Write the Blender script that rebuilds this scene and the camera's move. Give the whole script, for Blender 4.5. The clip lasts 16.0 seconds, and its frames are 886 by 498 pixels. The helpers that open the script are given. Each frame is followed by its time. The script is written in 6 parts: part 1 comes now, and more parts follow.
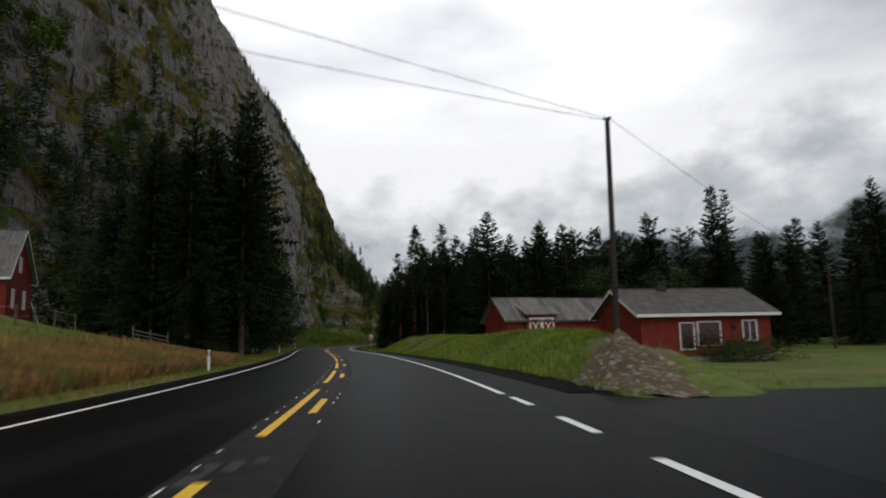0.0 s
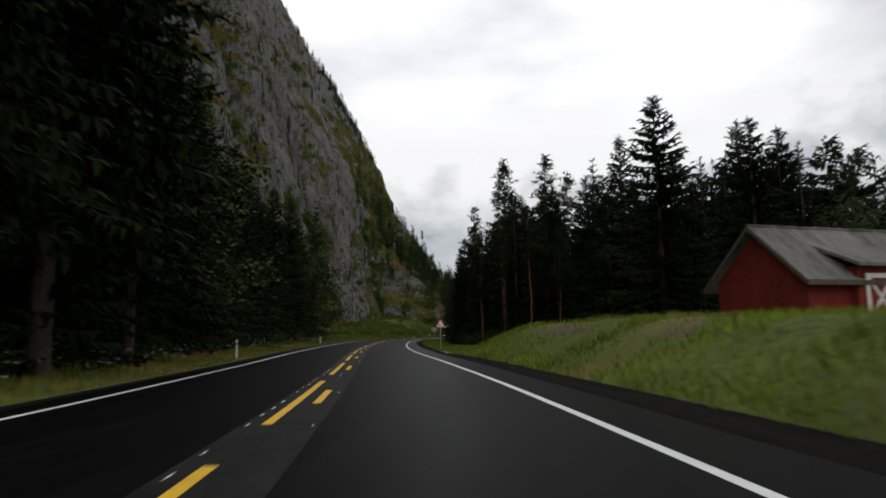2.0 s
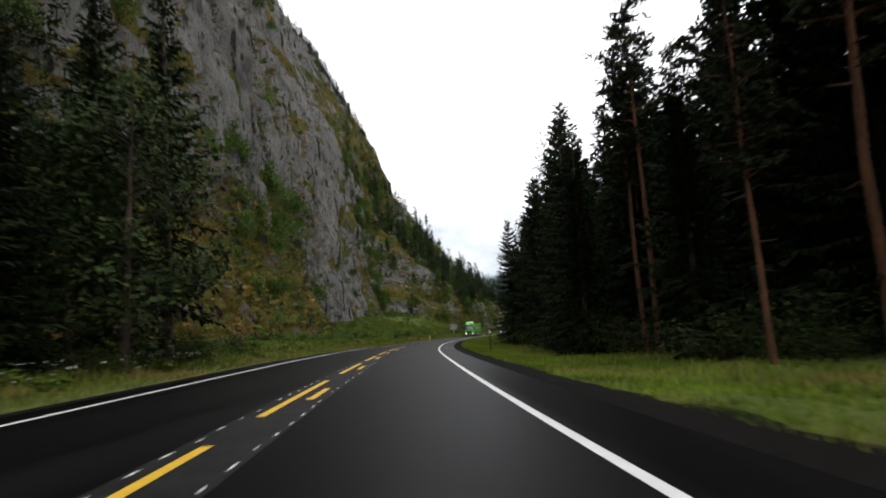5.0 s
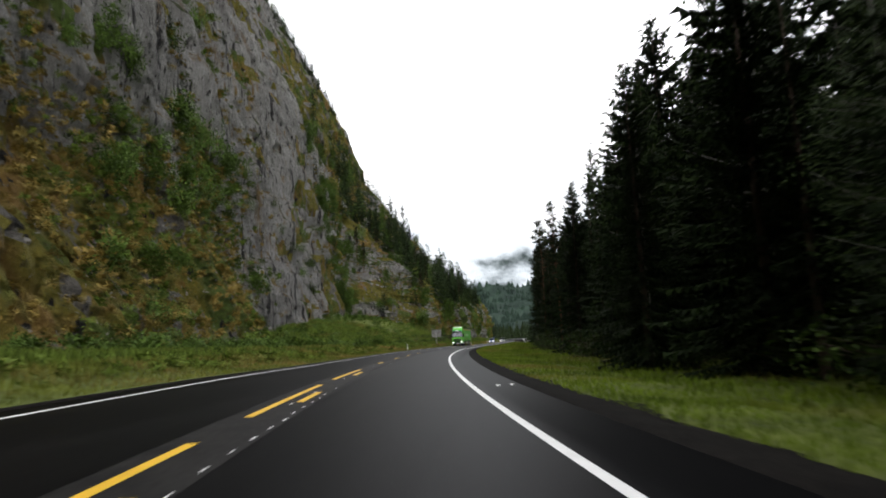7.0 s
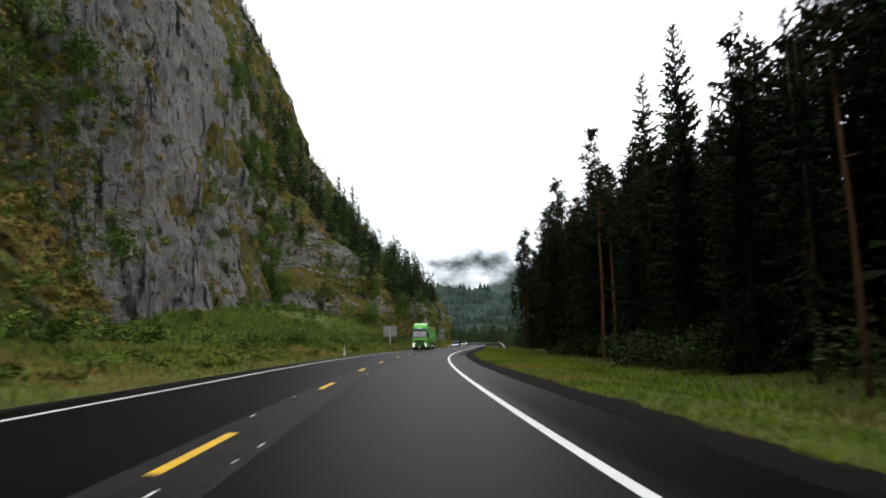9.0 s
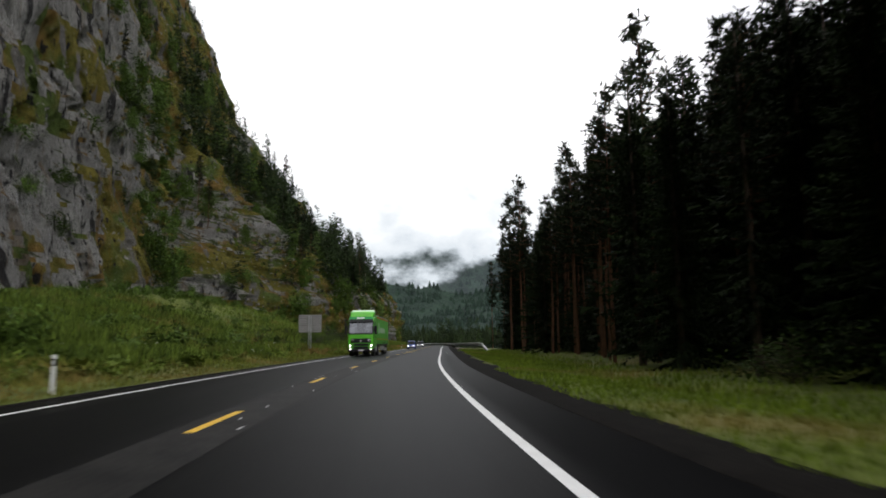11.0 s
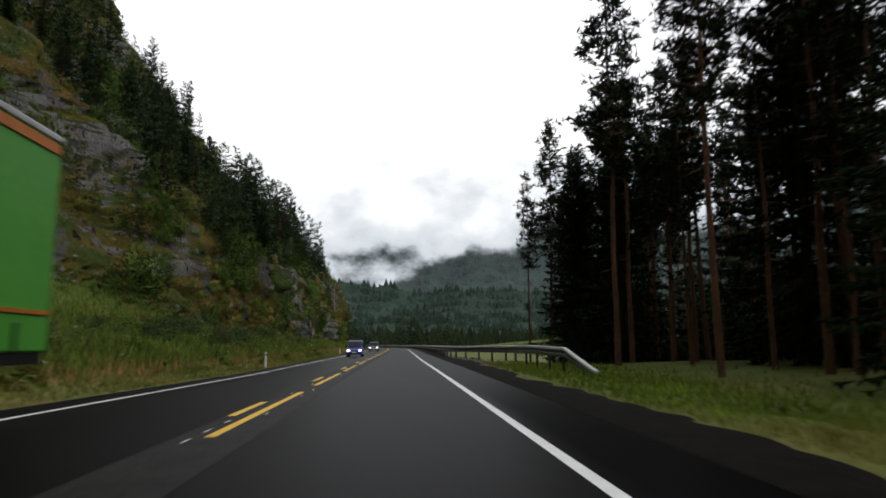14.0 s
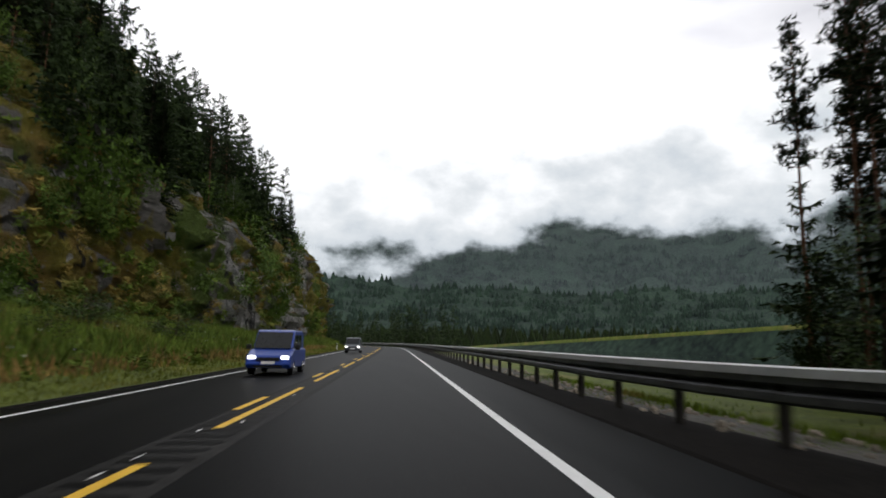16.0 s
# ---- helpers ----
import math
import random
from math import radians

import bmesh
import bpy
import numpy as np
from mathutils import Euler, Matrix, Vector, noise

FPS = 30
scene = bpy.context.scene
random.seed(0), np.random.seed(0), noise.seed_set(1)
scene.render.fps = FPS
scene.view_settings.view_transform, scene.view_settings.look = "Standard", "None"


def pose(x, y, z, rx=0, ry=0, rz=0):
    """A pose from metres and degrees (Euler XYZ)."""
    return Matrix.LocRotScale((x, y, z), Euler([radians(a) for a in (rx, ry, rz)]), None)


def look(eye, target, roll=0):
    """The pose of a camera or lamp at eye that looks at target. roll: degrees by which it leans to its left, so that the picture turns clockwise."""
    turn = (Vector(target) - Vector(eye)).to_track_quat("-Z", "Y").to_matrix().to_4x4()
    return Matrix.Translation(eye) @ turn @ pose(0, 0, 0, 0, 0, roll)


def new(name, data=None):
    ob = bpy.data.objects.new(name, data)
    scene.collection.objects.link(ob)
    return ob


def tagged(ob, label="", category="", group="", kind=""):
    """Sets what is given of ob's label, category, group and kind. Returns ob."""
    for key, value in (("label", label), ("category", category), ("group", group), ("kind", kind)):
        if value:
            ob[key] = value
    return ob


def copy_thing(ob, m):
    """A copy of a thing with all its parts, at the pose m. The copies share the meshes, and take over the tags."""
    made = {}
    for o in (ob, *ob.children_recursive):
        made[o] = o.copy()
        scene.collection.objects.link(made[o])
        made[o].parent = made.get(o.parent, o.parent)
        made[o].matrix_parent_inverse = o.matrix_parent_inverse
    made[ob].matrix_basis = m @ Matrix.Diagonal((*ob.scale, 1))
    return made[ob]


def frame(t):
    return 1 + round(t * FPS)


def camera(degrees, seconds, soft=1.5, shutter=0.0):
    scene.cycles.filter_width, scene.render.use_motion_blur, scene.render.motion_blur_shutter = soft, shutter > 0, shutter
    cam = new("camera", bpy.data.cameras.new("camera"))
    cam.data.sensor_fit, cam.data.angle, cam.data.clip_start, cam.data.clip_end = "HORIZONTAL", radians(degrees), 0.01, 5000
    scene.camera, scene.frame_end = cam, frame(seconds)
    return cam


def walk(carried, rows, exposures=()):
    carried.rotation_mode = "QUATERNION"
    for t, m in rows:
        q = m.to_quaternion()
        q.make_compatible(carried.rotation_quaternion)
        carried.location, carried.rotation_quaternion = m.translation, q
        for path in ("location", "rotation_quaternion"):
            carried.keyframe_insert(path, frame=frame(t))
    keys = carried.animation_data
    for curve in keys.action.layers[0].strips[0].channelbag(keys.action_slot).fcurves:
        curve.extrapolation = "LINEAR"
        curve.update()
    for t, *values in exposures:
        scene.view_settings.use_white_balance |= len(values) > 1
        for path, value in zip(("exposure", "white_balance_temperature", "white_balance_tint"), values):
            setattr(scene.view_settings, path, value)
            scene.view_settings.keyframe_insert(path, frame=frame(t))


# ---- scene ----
# camera and walk
cam = camera(67.2, 16.0, soft=1.8, shutter=0.3)
PATH = [
    (0.0, (0.00, 0.00, 1.26), (0.000, 9.908, 2.616), -1.34),
    (0.5, (-1.08, 11.96, 1.25), (-1.368, 21.865, 2.571), -1.00),
    (1.0, (-2.45, 23.90, 1.23), (-2.998, 33.794, 2.574), -0.96),
    (1.5, (-4.08, 35.84, 1.24), (-4.846, 45.718, 2.568), -1.06),
    (2.0, (-5.91, 47.45, 1.24), (-6.832, 57.324, 2.511), -0.87),
    (2.5, (-7.92, 58.97, 1.23), (-8.968, 68.834, 2.516), -0.60),
    (3.0, (-10.04, 70.42, 1.24), (-11.149, 80.275, 2.532), -0.77),
    (3.5, (-12.15, 81.72, 1.26), (-13.255, 91.577, 2.541), -1.76),
    (4.0, (-14.25, 93.17, 1.26), (-15.337, 103.032, 2.507), -3.05),
    (6.5, (-23.50, 152.30, 1.23), (-24.163, 162.191, 2.568), -3.15),
    (7.0, (-25.14, 164.34, 1.22), (-25.661, 174.233, 2.595), -2.58),
    (7.5, (-26.65, 176.27, 1.23), (-27.013, 186.161, 2.629), -2.01),
    (8.0, (-27.89, 187.96, 1.23), (-28.057, 197.867, 2.611), -1.37),
    (8.5, (-28.84, 199.52, 1.23), (-28.794, 209.428, 2.602), -1.18),
    (9.0, (-29.54, 211.20, 1.24), (-29.318, 221.103, 2.631), -0.73),
    (11.5, (-29.69, 271.41, 1.23), (-28.511, 281.246, 2.626), -0.77),
    (12.0, (-28.99, 283.56, 1.22), (-27.659, 293.366, 2.653), -0.63),
    (12.5, (-28.07, 295.71, 1.25), (-26.607, 305.497, 2.682), -0.55),
    (13.0, (-26.98, 307.75, 1.25), (-25.424, 317.533, 2.650), -0.68),
    (13.5, (-25.80, 319.65, 1.24), (-24.190, 329.416, 2.675), -0.76),
    (14.0, (-24.62, 331.39, 1.25), (-22.977, 341.153, 2.658), -0.40),
    (14.5, (-23.47, 343.02, 1.25), (-21.815, 352.783, 2.637), -0.14),
    (15.0, (-22.33, 354.66, 1.23), (-20.646, 364.422, 2.630), 0.46),
    (15.5, (-21.16, 366.41, 1.26), (-19.447, 376.160, 2.660), 0.76),
    (16.0, (-19.92, 378.28, 1.27), (-18.232, 388.034, 2.662), 0.98),
]
EXPOSURES = [(0.0, -0.24), (1.5, -0.26), (2.5, -0.08), (4.0, 0.4), (7.0, 0.9), (9.0, 0.92), (11.5, 0.45), (16.0, 0.3)]
walk(cam, [(t, look(eye, target, roll)) for t, eye, target, roll in PATH], EXPOSURES)

# ---- light: an overcast day under low cloud ----
SUN_EL, SUN_AZ = 48.0, 150.0
world = bpy.data.worlds.new("overcast_sky")
scene.world = world
world.use_nodes = True
wn, wl = world.node_tree.nodes, world.node_tree.links
wn.clear()
w_out = wn.new("ShaderNodeOutputWorld")
w_bg = wn.new("ShaderNodeBackground")
w_sky = wn.new("ShaderNodeTexSky")
w_sky.sky_type = "NISHITA"
w_sky.sun_disc = False
w_sky.sun_elevation, w_sky.sun_rotation = radians(SUN_EL), radians(SUN_AZ)
w_dim = wn.new("ShaderNodeVectorMath")
w_dim.operation = "SCALE"
w_dim.inputs[3].default_value = 0.06
w_tc = wn.new("ShaderNodeTexCoord")
w_map = wn.new("ShaderNodeMapping")
w_map.inputs["Scale"].default_value = (1.0, 1.0, 2.6)
w_noise = wn.new("ShaderNodeTexNoise")
w_noise.inputs["Scale"].default_value = 2.1
w_noise.inputs["Detail"].default_value = 5.0
w_noise.inputs["Roughness"].default_value = 0.5
w_ramp = wn.new("ShaderNodeValToRGB")
w_ramp.color_ramp.elements[0].position, w_ramp.color_ramp.elements[0].color = 0.31, (0.74, 0.74, 0.82, 1)
w_ramp.color_ramp.elements[1].position, w_ramp.color_ramp.elements[1].color = 0.55, (1.36, 1.36, 1.39, 1)
w_mix = wn.new("ShaderNodeMix")
w_mix.data_type = "RGBA"
w_mix.inputs[0].default_value = 0.95
wl.new(w_sky.outputs[0], w_dim.inputs[0])
wl.new(w_tc.outputs["Generated"], w_map.inputs[0])
wl.new(w_map.outputs[0], w_noise.inputs["Vector"])
wl.new(w_noise.outputs["Fac"], w_ramp.inputs[0])
wl.new(w_dim.outputs[0], w_mix.inputs[6])
wl.new(w_ramp.outputs[0], w_mix.inputs[7])
# overhead, out of view, dimmed below the valley's bright band to cut ground light
w_sep, w_up, w_mul = wn.new("ShaderNodeSeparateXYZ"), wn.new("ShaderNodeMapRange"), wn.new("ShaderNodeVectorMath")
w_up.interpolation_type = "SMOOTHSTEP"
w_up.inputs[1].default_value, w_up.inputs[2].default_value, w_up.inputs[3].default_value, w_up.inputs[4].default_value = 0.42, 0.85, 1.0, 0.55
w_mul.operation = "SCALE"
wl.new(w_tc.outputs["Generated"], w_sep.inputs[0])
wl.new(w_sep.outputs[2], w_up.inputs[0])
wl.new(w_mix.outputs[2], w_mul.inputs[0])
wl.new(w_up.outputs[0], w_mul.inputs[3])
# and darker to the east: grey cloud, with lens falloff put into the sky
w_east, w_cut = wn.new("ShaderNodeMapRange"), wn.new("ShaderNodeVectorMath")
w_east.interpolation_type = "SMOOTHSTEP"
w_east.inputs[1].default_value, w_east.inputs[2].default_value, w_east.inputs[3].default_value, w_east.inputs[4].default_value = 0.28, 0.75, 1.0, 0.55
w_cut.operation = "SCALE"
wl.new(w_sep.outputs[0], w_east.inputs[0])
wl.new(w_mul.outputs[0], w_cut.inputs[0])
wl.new(w_east.outputs[0], w_cut.inputs[3])
wl.new(w_cut.outputs[0], w_bg.inputs[0])
w_bg.inputs[1].default_value = 1.0
wl.new(w_bg.outputs[0], w_out.inputs[0])

sun = new("sun", bpy.data.lights.new("sun", "SUN"))
sun.data.energy, sun.data.angle, sun.data.color = 0.5, radians(40), (1.0, 0.97, 0.93)
sun.matrix_world = pose(0, 0, 200, 90 - SUN_EL, 0, 180 - SUN_AZ)


# ---- materials ----
def mat(name, base, dark=None, scale=4.0, rough=0.8, metal=0.0, bump=0.0, bump_scale=30.0, fine=0.5, stretch=(1, 1, 1), spec=0.3, per_object=0.0, coat=0.0, detail=4, per_leaf=0.0):
    """A procedural surface: two scales of colour noise and a fine relief."""
    m = bpy.data.materials.new(name)
    m.use_nodes = True
    n, l = m.node_tree.nodes, m.node_tree.links
    b = n["Principled BSDF"]
    b.inputs["Roughness"].default_value, b.inputs["Metallic"].default_value = rough, metal
    b.inputs["Specular IOR Level"].default_value = spec
    b.inputs["Coat Weight"].default_value = coat
    tc, mp = n.new("ShaderNodeTexCoord"), n.new("ShaderNodeMapping")
    mp.inputs["Scale"].default_value = stretch
    l.new(tc.outputs["Object"], mp.inputs[0])
    dark = dark or tuple(c * 0.6 for c in base)
    big, small = n.new("ShaderNodeTexNoise"), n.new("ShaderNodeTexNoise")
    big.inputs["Scale"].default_value, small.inputs["Scale"].default_value = scale, scale * 9
    big.inputs["Detail"].default_value = small.inputs["Detail"].default_value = detail
    if detail > 5:
        big.inputs["Roughness"].default_value = small.inputs["Roughness"].default_value = 0.68
    for t in (big, small):
        l.new(mp.outputs[0], t.inputs["Vector"])
    blend = n.new("ShaderNodeMix")
    blend.inputs[0].default_value = fine
    l.new(big.outputs[0], blend.inputs[2])
    l.new(small.outputs[0], blend.inputs[3])
    ramp = n.new("ShaderNodeValToRGB")
    ramp.color_ramp.elements[0].position, ramp.color_ramp.elements[0].color = 0.36, (*dark, 1)
    ramp.color_ramp.elements[1].position, ramp.color_ramp.elements[1].color = 0.62, (*base, 1)
    l.new(blend.outputs[0], ramp.inputs[0])
    colour = ramp.outputs[0]
    if per_object:
        info, hsv, mr = n.new("ShaderNodeObjectInfo"), n.new("ShaderNodeHueSaturation"), n.new("ShaderNodeMapRange")
        mr.inputs[3].default_value, mr.inputs[4].default_value = 1 - per_object, 1 + per_object
        l.new(info.outputs["Random"], mr.inputs[0])
        l.new(mr.outputs[0], hsv.inputs["Value"])
        l.new(colour, hsv.inputs["Color"])
        colour = hsv.outputs[0]
    if per_leaf:
        isle, shade, span = n.new("ShaderNodeNewGeometry"), n.new("ShaderNodeHueSaturation"), n.new("ShaderNodeMapRange")
        span.inputs[3].default_value, span.inputs[4].default_value = 1 - per_leaf, 1 + per_leaf
        l.new(isle.outputs["Random Per Island"], span.inputs[0])
        l.new(span.outputs[0], shade.inputs["Value"])
        l.new(colour, shade.inputs["Color"])
        colour = shade.outputs[0]
    l.new(colour, b.inputs["Base Color"])
    if bump:
        bt, bp = n.new("ShaderNodeTexNoise"), n.new("ShaderNodeBump")
        bt.inputs["Scale"].default_value, bt.inputs["Detail"].default_value = bump_scale, 6
        bp.inputs["Strength"].default_value = bump
        if detail > 5:
            bt.inputs["Detail"].default_value, bt.inputs["Roughness"].default_value = 10, 0.7
            bp.inputs["Distance"].default_value = 1.8
        l.new(mp.outputs[0], bt.inputs["Vector"])
        l.new(bt.outputs[0], bp.inputs["Height"])
        l.new(bp.outputs[0], b.inputs["Normal"])
    return m


def layered(m, colour, scale, low, high, stretch=(1, 1, 1), up=None, detail=8):
    """Lays a second colour over a material where a noise is high, or, with up, also where the surface faces upwards more than that."""
    n, l = m.node_tree.nodes, m.node_tree.links
    b = n["Principled BSDF"]
    under = b.inputs["Base Color"].links[0].from_socket
    tc, mp, t, r = n.new("ShaderNodeTexCoord"), n.new("ShaderNodeMapping"), n.new("ShaderNodeTexNoise"), n.new("ShaderNodeMapRange")
    mp.inputs["Scale"].default_value = stretch
    t.inputs["Scale"].default_value, t.inputs["Detail"].default_value = scale, detail
    r.inputs[1].default_value, r.inputs[2].default_value = low, high
    l.new(tc.outputs["Object"], mp.inputs[0])
    l.new(mp.outputs[0], t.inputs["Vector"])
    fac = t.outputs[0]
    if up is not None:
        g, s, a = n.new("ShaderNodeNewGeometry"), n.new("ShaderNodeSeparateXYZ"), n.new("ShaderNodeMath")
        k = n.new("ShaderNodeMath")
        k.operation = "MULTIPLY_ADD"
        k.inputs[1].default_value, k.inputs[2].default_value = up, -0.25 * up
        l.new(g.outputs["Normal"], s.inputs[0])
        l.new(s.outputs[2], k.inputs[0])
        a.operation = "ADD"
        l.new(fac, a.inputs[0])
        l.new(k.outputs[0], a.inputs[1])
        fac = a.outputs[0]
    l.new(fac, r.inputs[0])
    mx = n.new("ShaderNodeMix")
    mx.data_type = "RGBA"
    mx.inputs[7].default_value = (*colour, 1)
    l.new(r.outputs[0], mx.inputs[0])
    l.new(under, mx.inputs[6])
    l.new(mx.outputs[2], b.inputs["Base Color"])
    return m


ASPHALT = mat("new_asphalt", (0.0065, 0.0065, 0.007), (0.0035, 0.0035, 0.004), 0.45, rough=0.43, bump=0.2, bump_scale=45, fine=0.5, stretch=(1, 0.12, 1), spec=0.0115)
layered(ASPHALT, (0.012, 0.012, 0.0125), 0.55, 0.52, 0.72, (1, 0.03, 1))
layered(ASPHALT, (0.032, 0.0315, 0.031), 26, 0.64, 0.72, detail=3)
OLD_ASPHALT = mat("milled_asphalt", (0.03, 0.029, 0.0275), (0.01, 0.01, 0.01), 1.2, rough=0.6, bump=0.4, bump_scale=40, fine=0.6, spec=0.03)
SMEAR = mat("pale_dust_smear", (0.055, 0.054, 0.052), (0.02, 0.02, 0.0195), 3.0, rough=0.8, fine=0.6)
YELLOW = mat("yellow_paint", (0.9, 0.56, 0.03), (0.72, 0.42, 0.02), 2.0, rough=0.6, bump=0.2, bump_scale=50)
WHITE_LINE = mat("white_road_paint", (0.9, 0.9, 0.89), (0.76, 0.76, 0.75), 3.0, rough=0.6, bump=0.2, bump_scale=50)
SOIL = mat("black_gravel_soil", (0.014, 0.0125, 0.011), (0.004, 0.0036, 0.0033), 2.0, rough=0.95, bump=0.8, bump_scale=14, fine=0.7, spec=0.04)
GRAVEL = mat("grey_gravel", (0.3, 0.29, 0.27), (0.16, 0.155, 0.145), 1.0, rough=0.95, bump=0.6, bump_scale=20, fine=0.7)
GROUND = mat("verge_grass", (0.115, 0.145, 0.018), (0.045, 0.062, 0.009), 0.35, rough=0.95, bump=0.6, bump_scale=6, fine=0.55)
layered(GROUND, (0.15, 0.13, 0.035), 0.14, 0.53, 0.68)
ROCK = mat("cliff_rock", (0.42, 0.41, 0.39), (0.15, 0.145, 0.138), 0.5, rough=0.85, bump=1.0, bump_scale=1.1, fine=0.45, stretch=(1, 1, 0.28), detail=10)
layered(ROCK, (0.22, 0.213, 0.205), 0.07, 0.5, 0.64, (1, 1, 0.4))
layered(ROCK, (0.3, 0.29, 0.29), 0.7, 0.61, 0.7, (1, 1, 0.12))
layered(ROCK, (0.17, 0.115, 0.06), 0.16, 0.6, 0.7, (1, 1, 0.35))
layered(ROCK, (0.022, 0.021, 0.021), 0.42, 0.6, 0.64, (1, 1, 0.07))
layered(ROCK, (0.36, 0.36, 0.36), 2.6, 0.62, 0.68, (1, 1, 0.3))
layered(ROCK, (0.025, 0.025, 0.025), 1.9, 0.63, 0.665, (1, 1.0, 0.05))
layered(ROCK, (0.4, 0.4, 0.4), 1.5, 0.63, 0.7, (1, 1.0, 0.09))
layered(ROCK, (0.014, 0.014, 0.014), 1.3, 0.63, 0.67, (1, 1.0, 0.4))
layered(ROCK, (0.16, 0.1, 0.028), 0.25, 0.64, 0.74, (1, 1, 0.6), up=0.5)
layered(ROCK, (0.045, 0.06, 0.014), 0.3, 0.66, 0.76, (1, 1, 0.6), up=0.5)
MOSS = mat("mossy_slope", (0.23, 0.19, 0.03), (0.07, 0.075, 0.012), 0.4, rough=0.95, bump=1.0, bump_scale=1.6, fine=0.55, detail=10)
layered(MOSS, (0.21, 0.13, 0.035), 0.13, 0.52, 0.62)
layered(MOSS, (0.075, 0.11, 0.02), 0.11, 0.5, 0.6)
layered(MOSS, (0.15, 0.14, 0.13), 0.3, 0.57, 0.61, (1, 1, 0.4))
layered(MOSS, (0.013, 0.013, 0.012), 0.7, 0.61, 0.66, (1, 1, 0.5))
layered(MOSS, (0.3, 0.29, 0.27), 1.1, 0.64, 0.68)
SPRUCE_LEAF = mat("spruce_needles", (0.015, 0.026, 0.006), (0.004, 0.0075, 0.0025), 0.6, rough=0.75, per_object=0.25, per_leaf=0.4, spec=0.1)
# paler than SPRUCE_LEAF: lighter species, with distance haze put into the colour
HILL_LEAF = mat("hazed_conifer_needles", (0.036, 0.058, 0.018), (0.011, 0.019, 0.007), 0.4, rough=0.75, per_leaf=0.45, spec=0.1)
PINE_LEAF = mat("pine_needles", (0.024, 0.034, 0.012), (0.007, 0.0105, 0.005), 0.6, rough=0.75, per_object=0.2, per_leaf=0.4, spec=0.1)
BIRCH_LEAF = mat("birch_leaves", (0.048, 0.076, 0.02), (0.02, 0.034, 0.01), 0.8, rough=0.7, per_object=0.25, per_leaf=0.4, spec=0.1)
BARK = mat("spruce_bark", (0.085, 0.06, 0.045), (0.035, 0.026, 0.02), 3, rough=0.95, bump=0.7, bump_scale=12, stretch=(1, 1, 0.3))
PINE_BARK = mat("pine_bark", (0.16, 0.07, 0.035), (0.06, 0.034, 0.022), 2, rough=0.95, bump=0.7, bump_scale=12, stretch=(1, 1, 0.3))
BIRCH_BARK = mat("birch_bark", (0.4, 0.385, 0.36), (0.07, 0.065, 0.06), 3, rough=0.8, stretch=(1, 1, 3))
GRASS = mat("grass_blades", (0.175, 0.25, 0.022), (0.06, 0.095, 0.01), 0.25, rough=0.7, fine=0.4, per_leaf=0.4, spec=0.1)
layered(GRASS, (0.2, 0.165, 0.045), 0.14, 0.53, 0.68)
VERGE = mat("rough_verge_grass", (0.165, 0.185, 0.03), (0.06, 0.075, 0.014), 0.25, rough=0.7, fine=0.4, per_leaf=0.45, spec=0.1)
layered(VERGE, (0.22, 0.16, 0.05), 0.16, 0.5, 0.64)
DRY = mat("dry_grass", (0.31, 0.18, 0.058), (0.12, 0.085, 0.028), 0.4, rough=0.85, fine=0.5, per_leaf=0.4)
layered(DRY, (0.11, 0.135, 0.03), 0.45, 0.54, 0.66)
# darker than BUSH: the shade of the forest edge is put into the leaves
UNDER = mat("shaded_undergrowth_leaves", (0.05, 0.082, 0.017), (0.018, 0.032, 0.008), 0.5, rough=0.7, per_object=0.25, per_leaf=0.45, spec=0.1)
BUSH = mat("bush_leaves", (0.085, 0.14, 0.024), (0.035, 0.06, 0.011), 0.5, rough=0.7, per_object=0.25, per_leaf=0.5, spec=0.1)
# distance haze is put into this paler, bluer green
FOREST = mat("hazed_forest", (0.03, 0.056, 0.037), (0.004, 0.01, 0.0095), 0.03, rough=0.95, bump=1.0, bump_scale=0.07, fine=0.6, stretch=(1, 1, 0.6))
WATER = mat("lake_water", (0.012, 0.016, 0.016), (0.01, 0.012, 0.012), 0.1, rough=0.06, bump=0.08, bump_scale=1.5, spec=0.5)
RED_WOOD = mat("red_painted_boards", (0.21, 0.024, 0.016), (0.11, 0.014, 0.01), 1.5, rough=0.8, bump=0.3, bump_scale=8)
WHITE_WOOD = mat("white_painted_wood", (0.72, 0.71, 0.68), (0.55, 0.54, 0.52), 2, rough=0.7)
SLATE = mat("grey_slate_roof", (0.12, 0.115, 0.11), (0.05, 0.048, 0.047), 1.6, rough=0.85, bump=0.5, bump_scale=5)
METAL_ROOF = mat("weathered_sheet_roof", (0.25, 0.24, 0.22), (0.035, 0.032, 0.03), 0.45, rough=0.7, bump=0.3, bump_scale=4, stretch=(2.2, 0.5, 0.5), detail=7)
GLASS = mat("window_glass", (0.02, 0.024, 0.028), (0.012, 0.015, 0.018), 1, rough=0.08, spec=0.6)
BLACK_GLASS = mat("dark_car_glass", (0.012, 0.014, 0.016), (0.008, 0.009, 0.01), 1, rough=0.25, spec=0.25)
SCREEN = mat("windscreen_glass", (0.17, 0.18, 0.19), (0.015, 0.016, 0.018), 0.9, rough=0.06, metal=0.6, spec=1.0, coat=0.5)
OLIVE = mat("olive_tussocks", (0.3, 0.21, 0.05), (0.11, 0.095, 0.02), 0.3, rough=0.85, fine=0.5, per_leaf=0.4)
WEED = mat("tall_weeds", (0.13, 0.185, 0.028), (0.05, 0.078, 0.013), 0.3, rough=0.8, fine=0.5, per_leaf=0.4, spec=0.1)
layered(WEED, (0.2, 0.145, 0.045), 0.16, 0.55, 0.7)
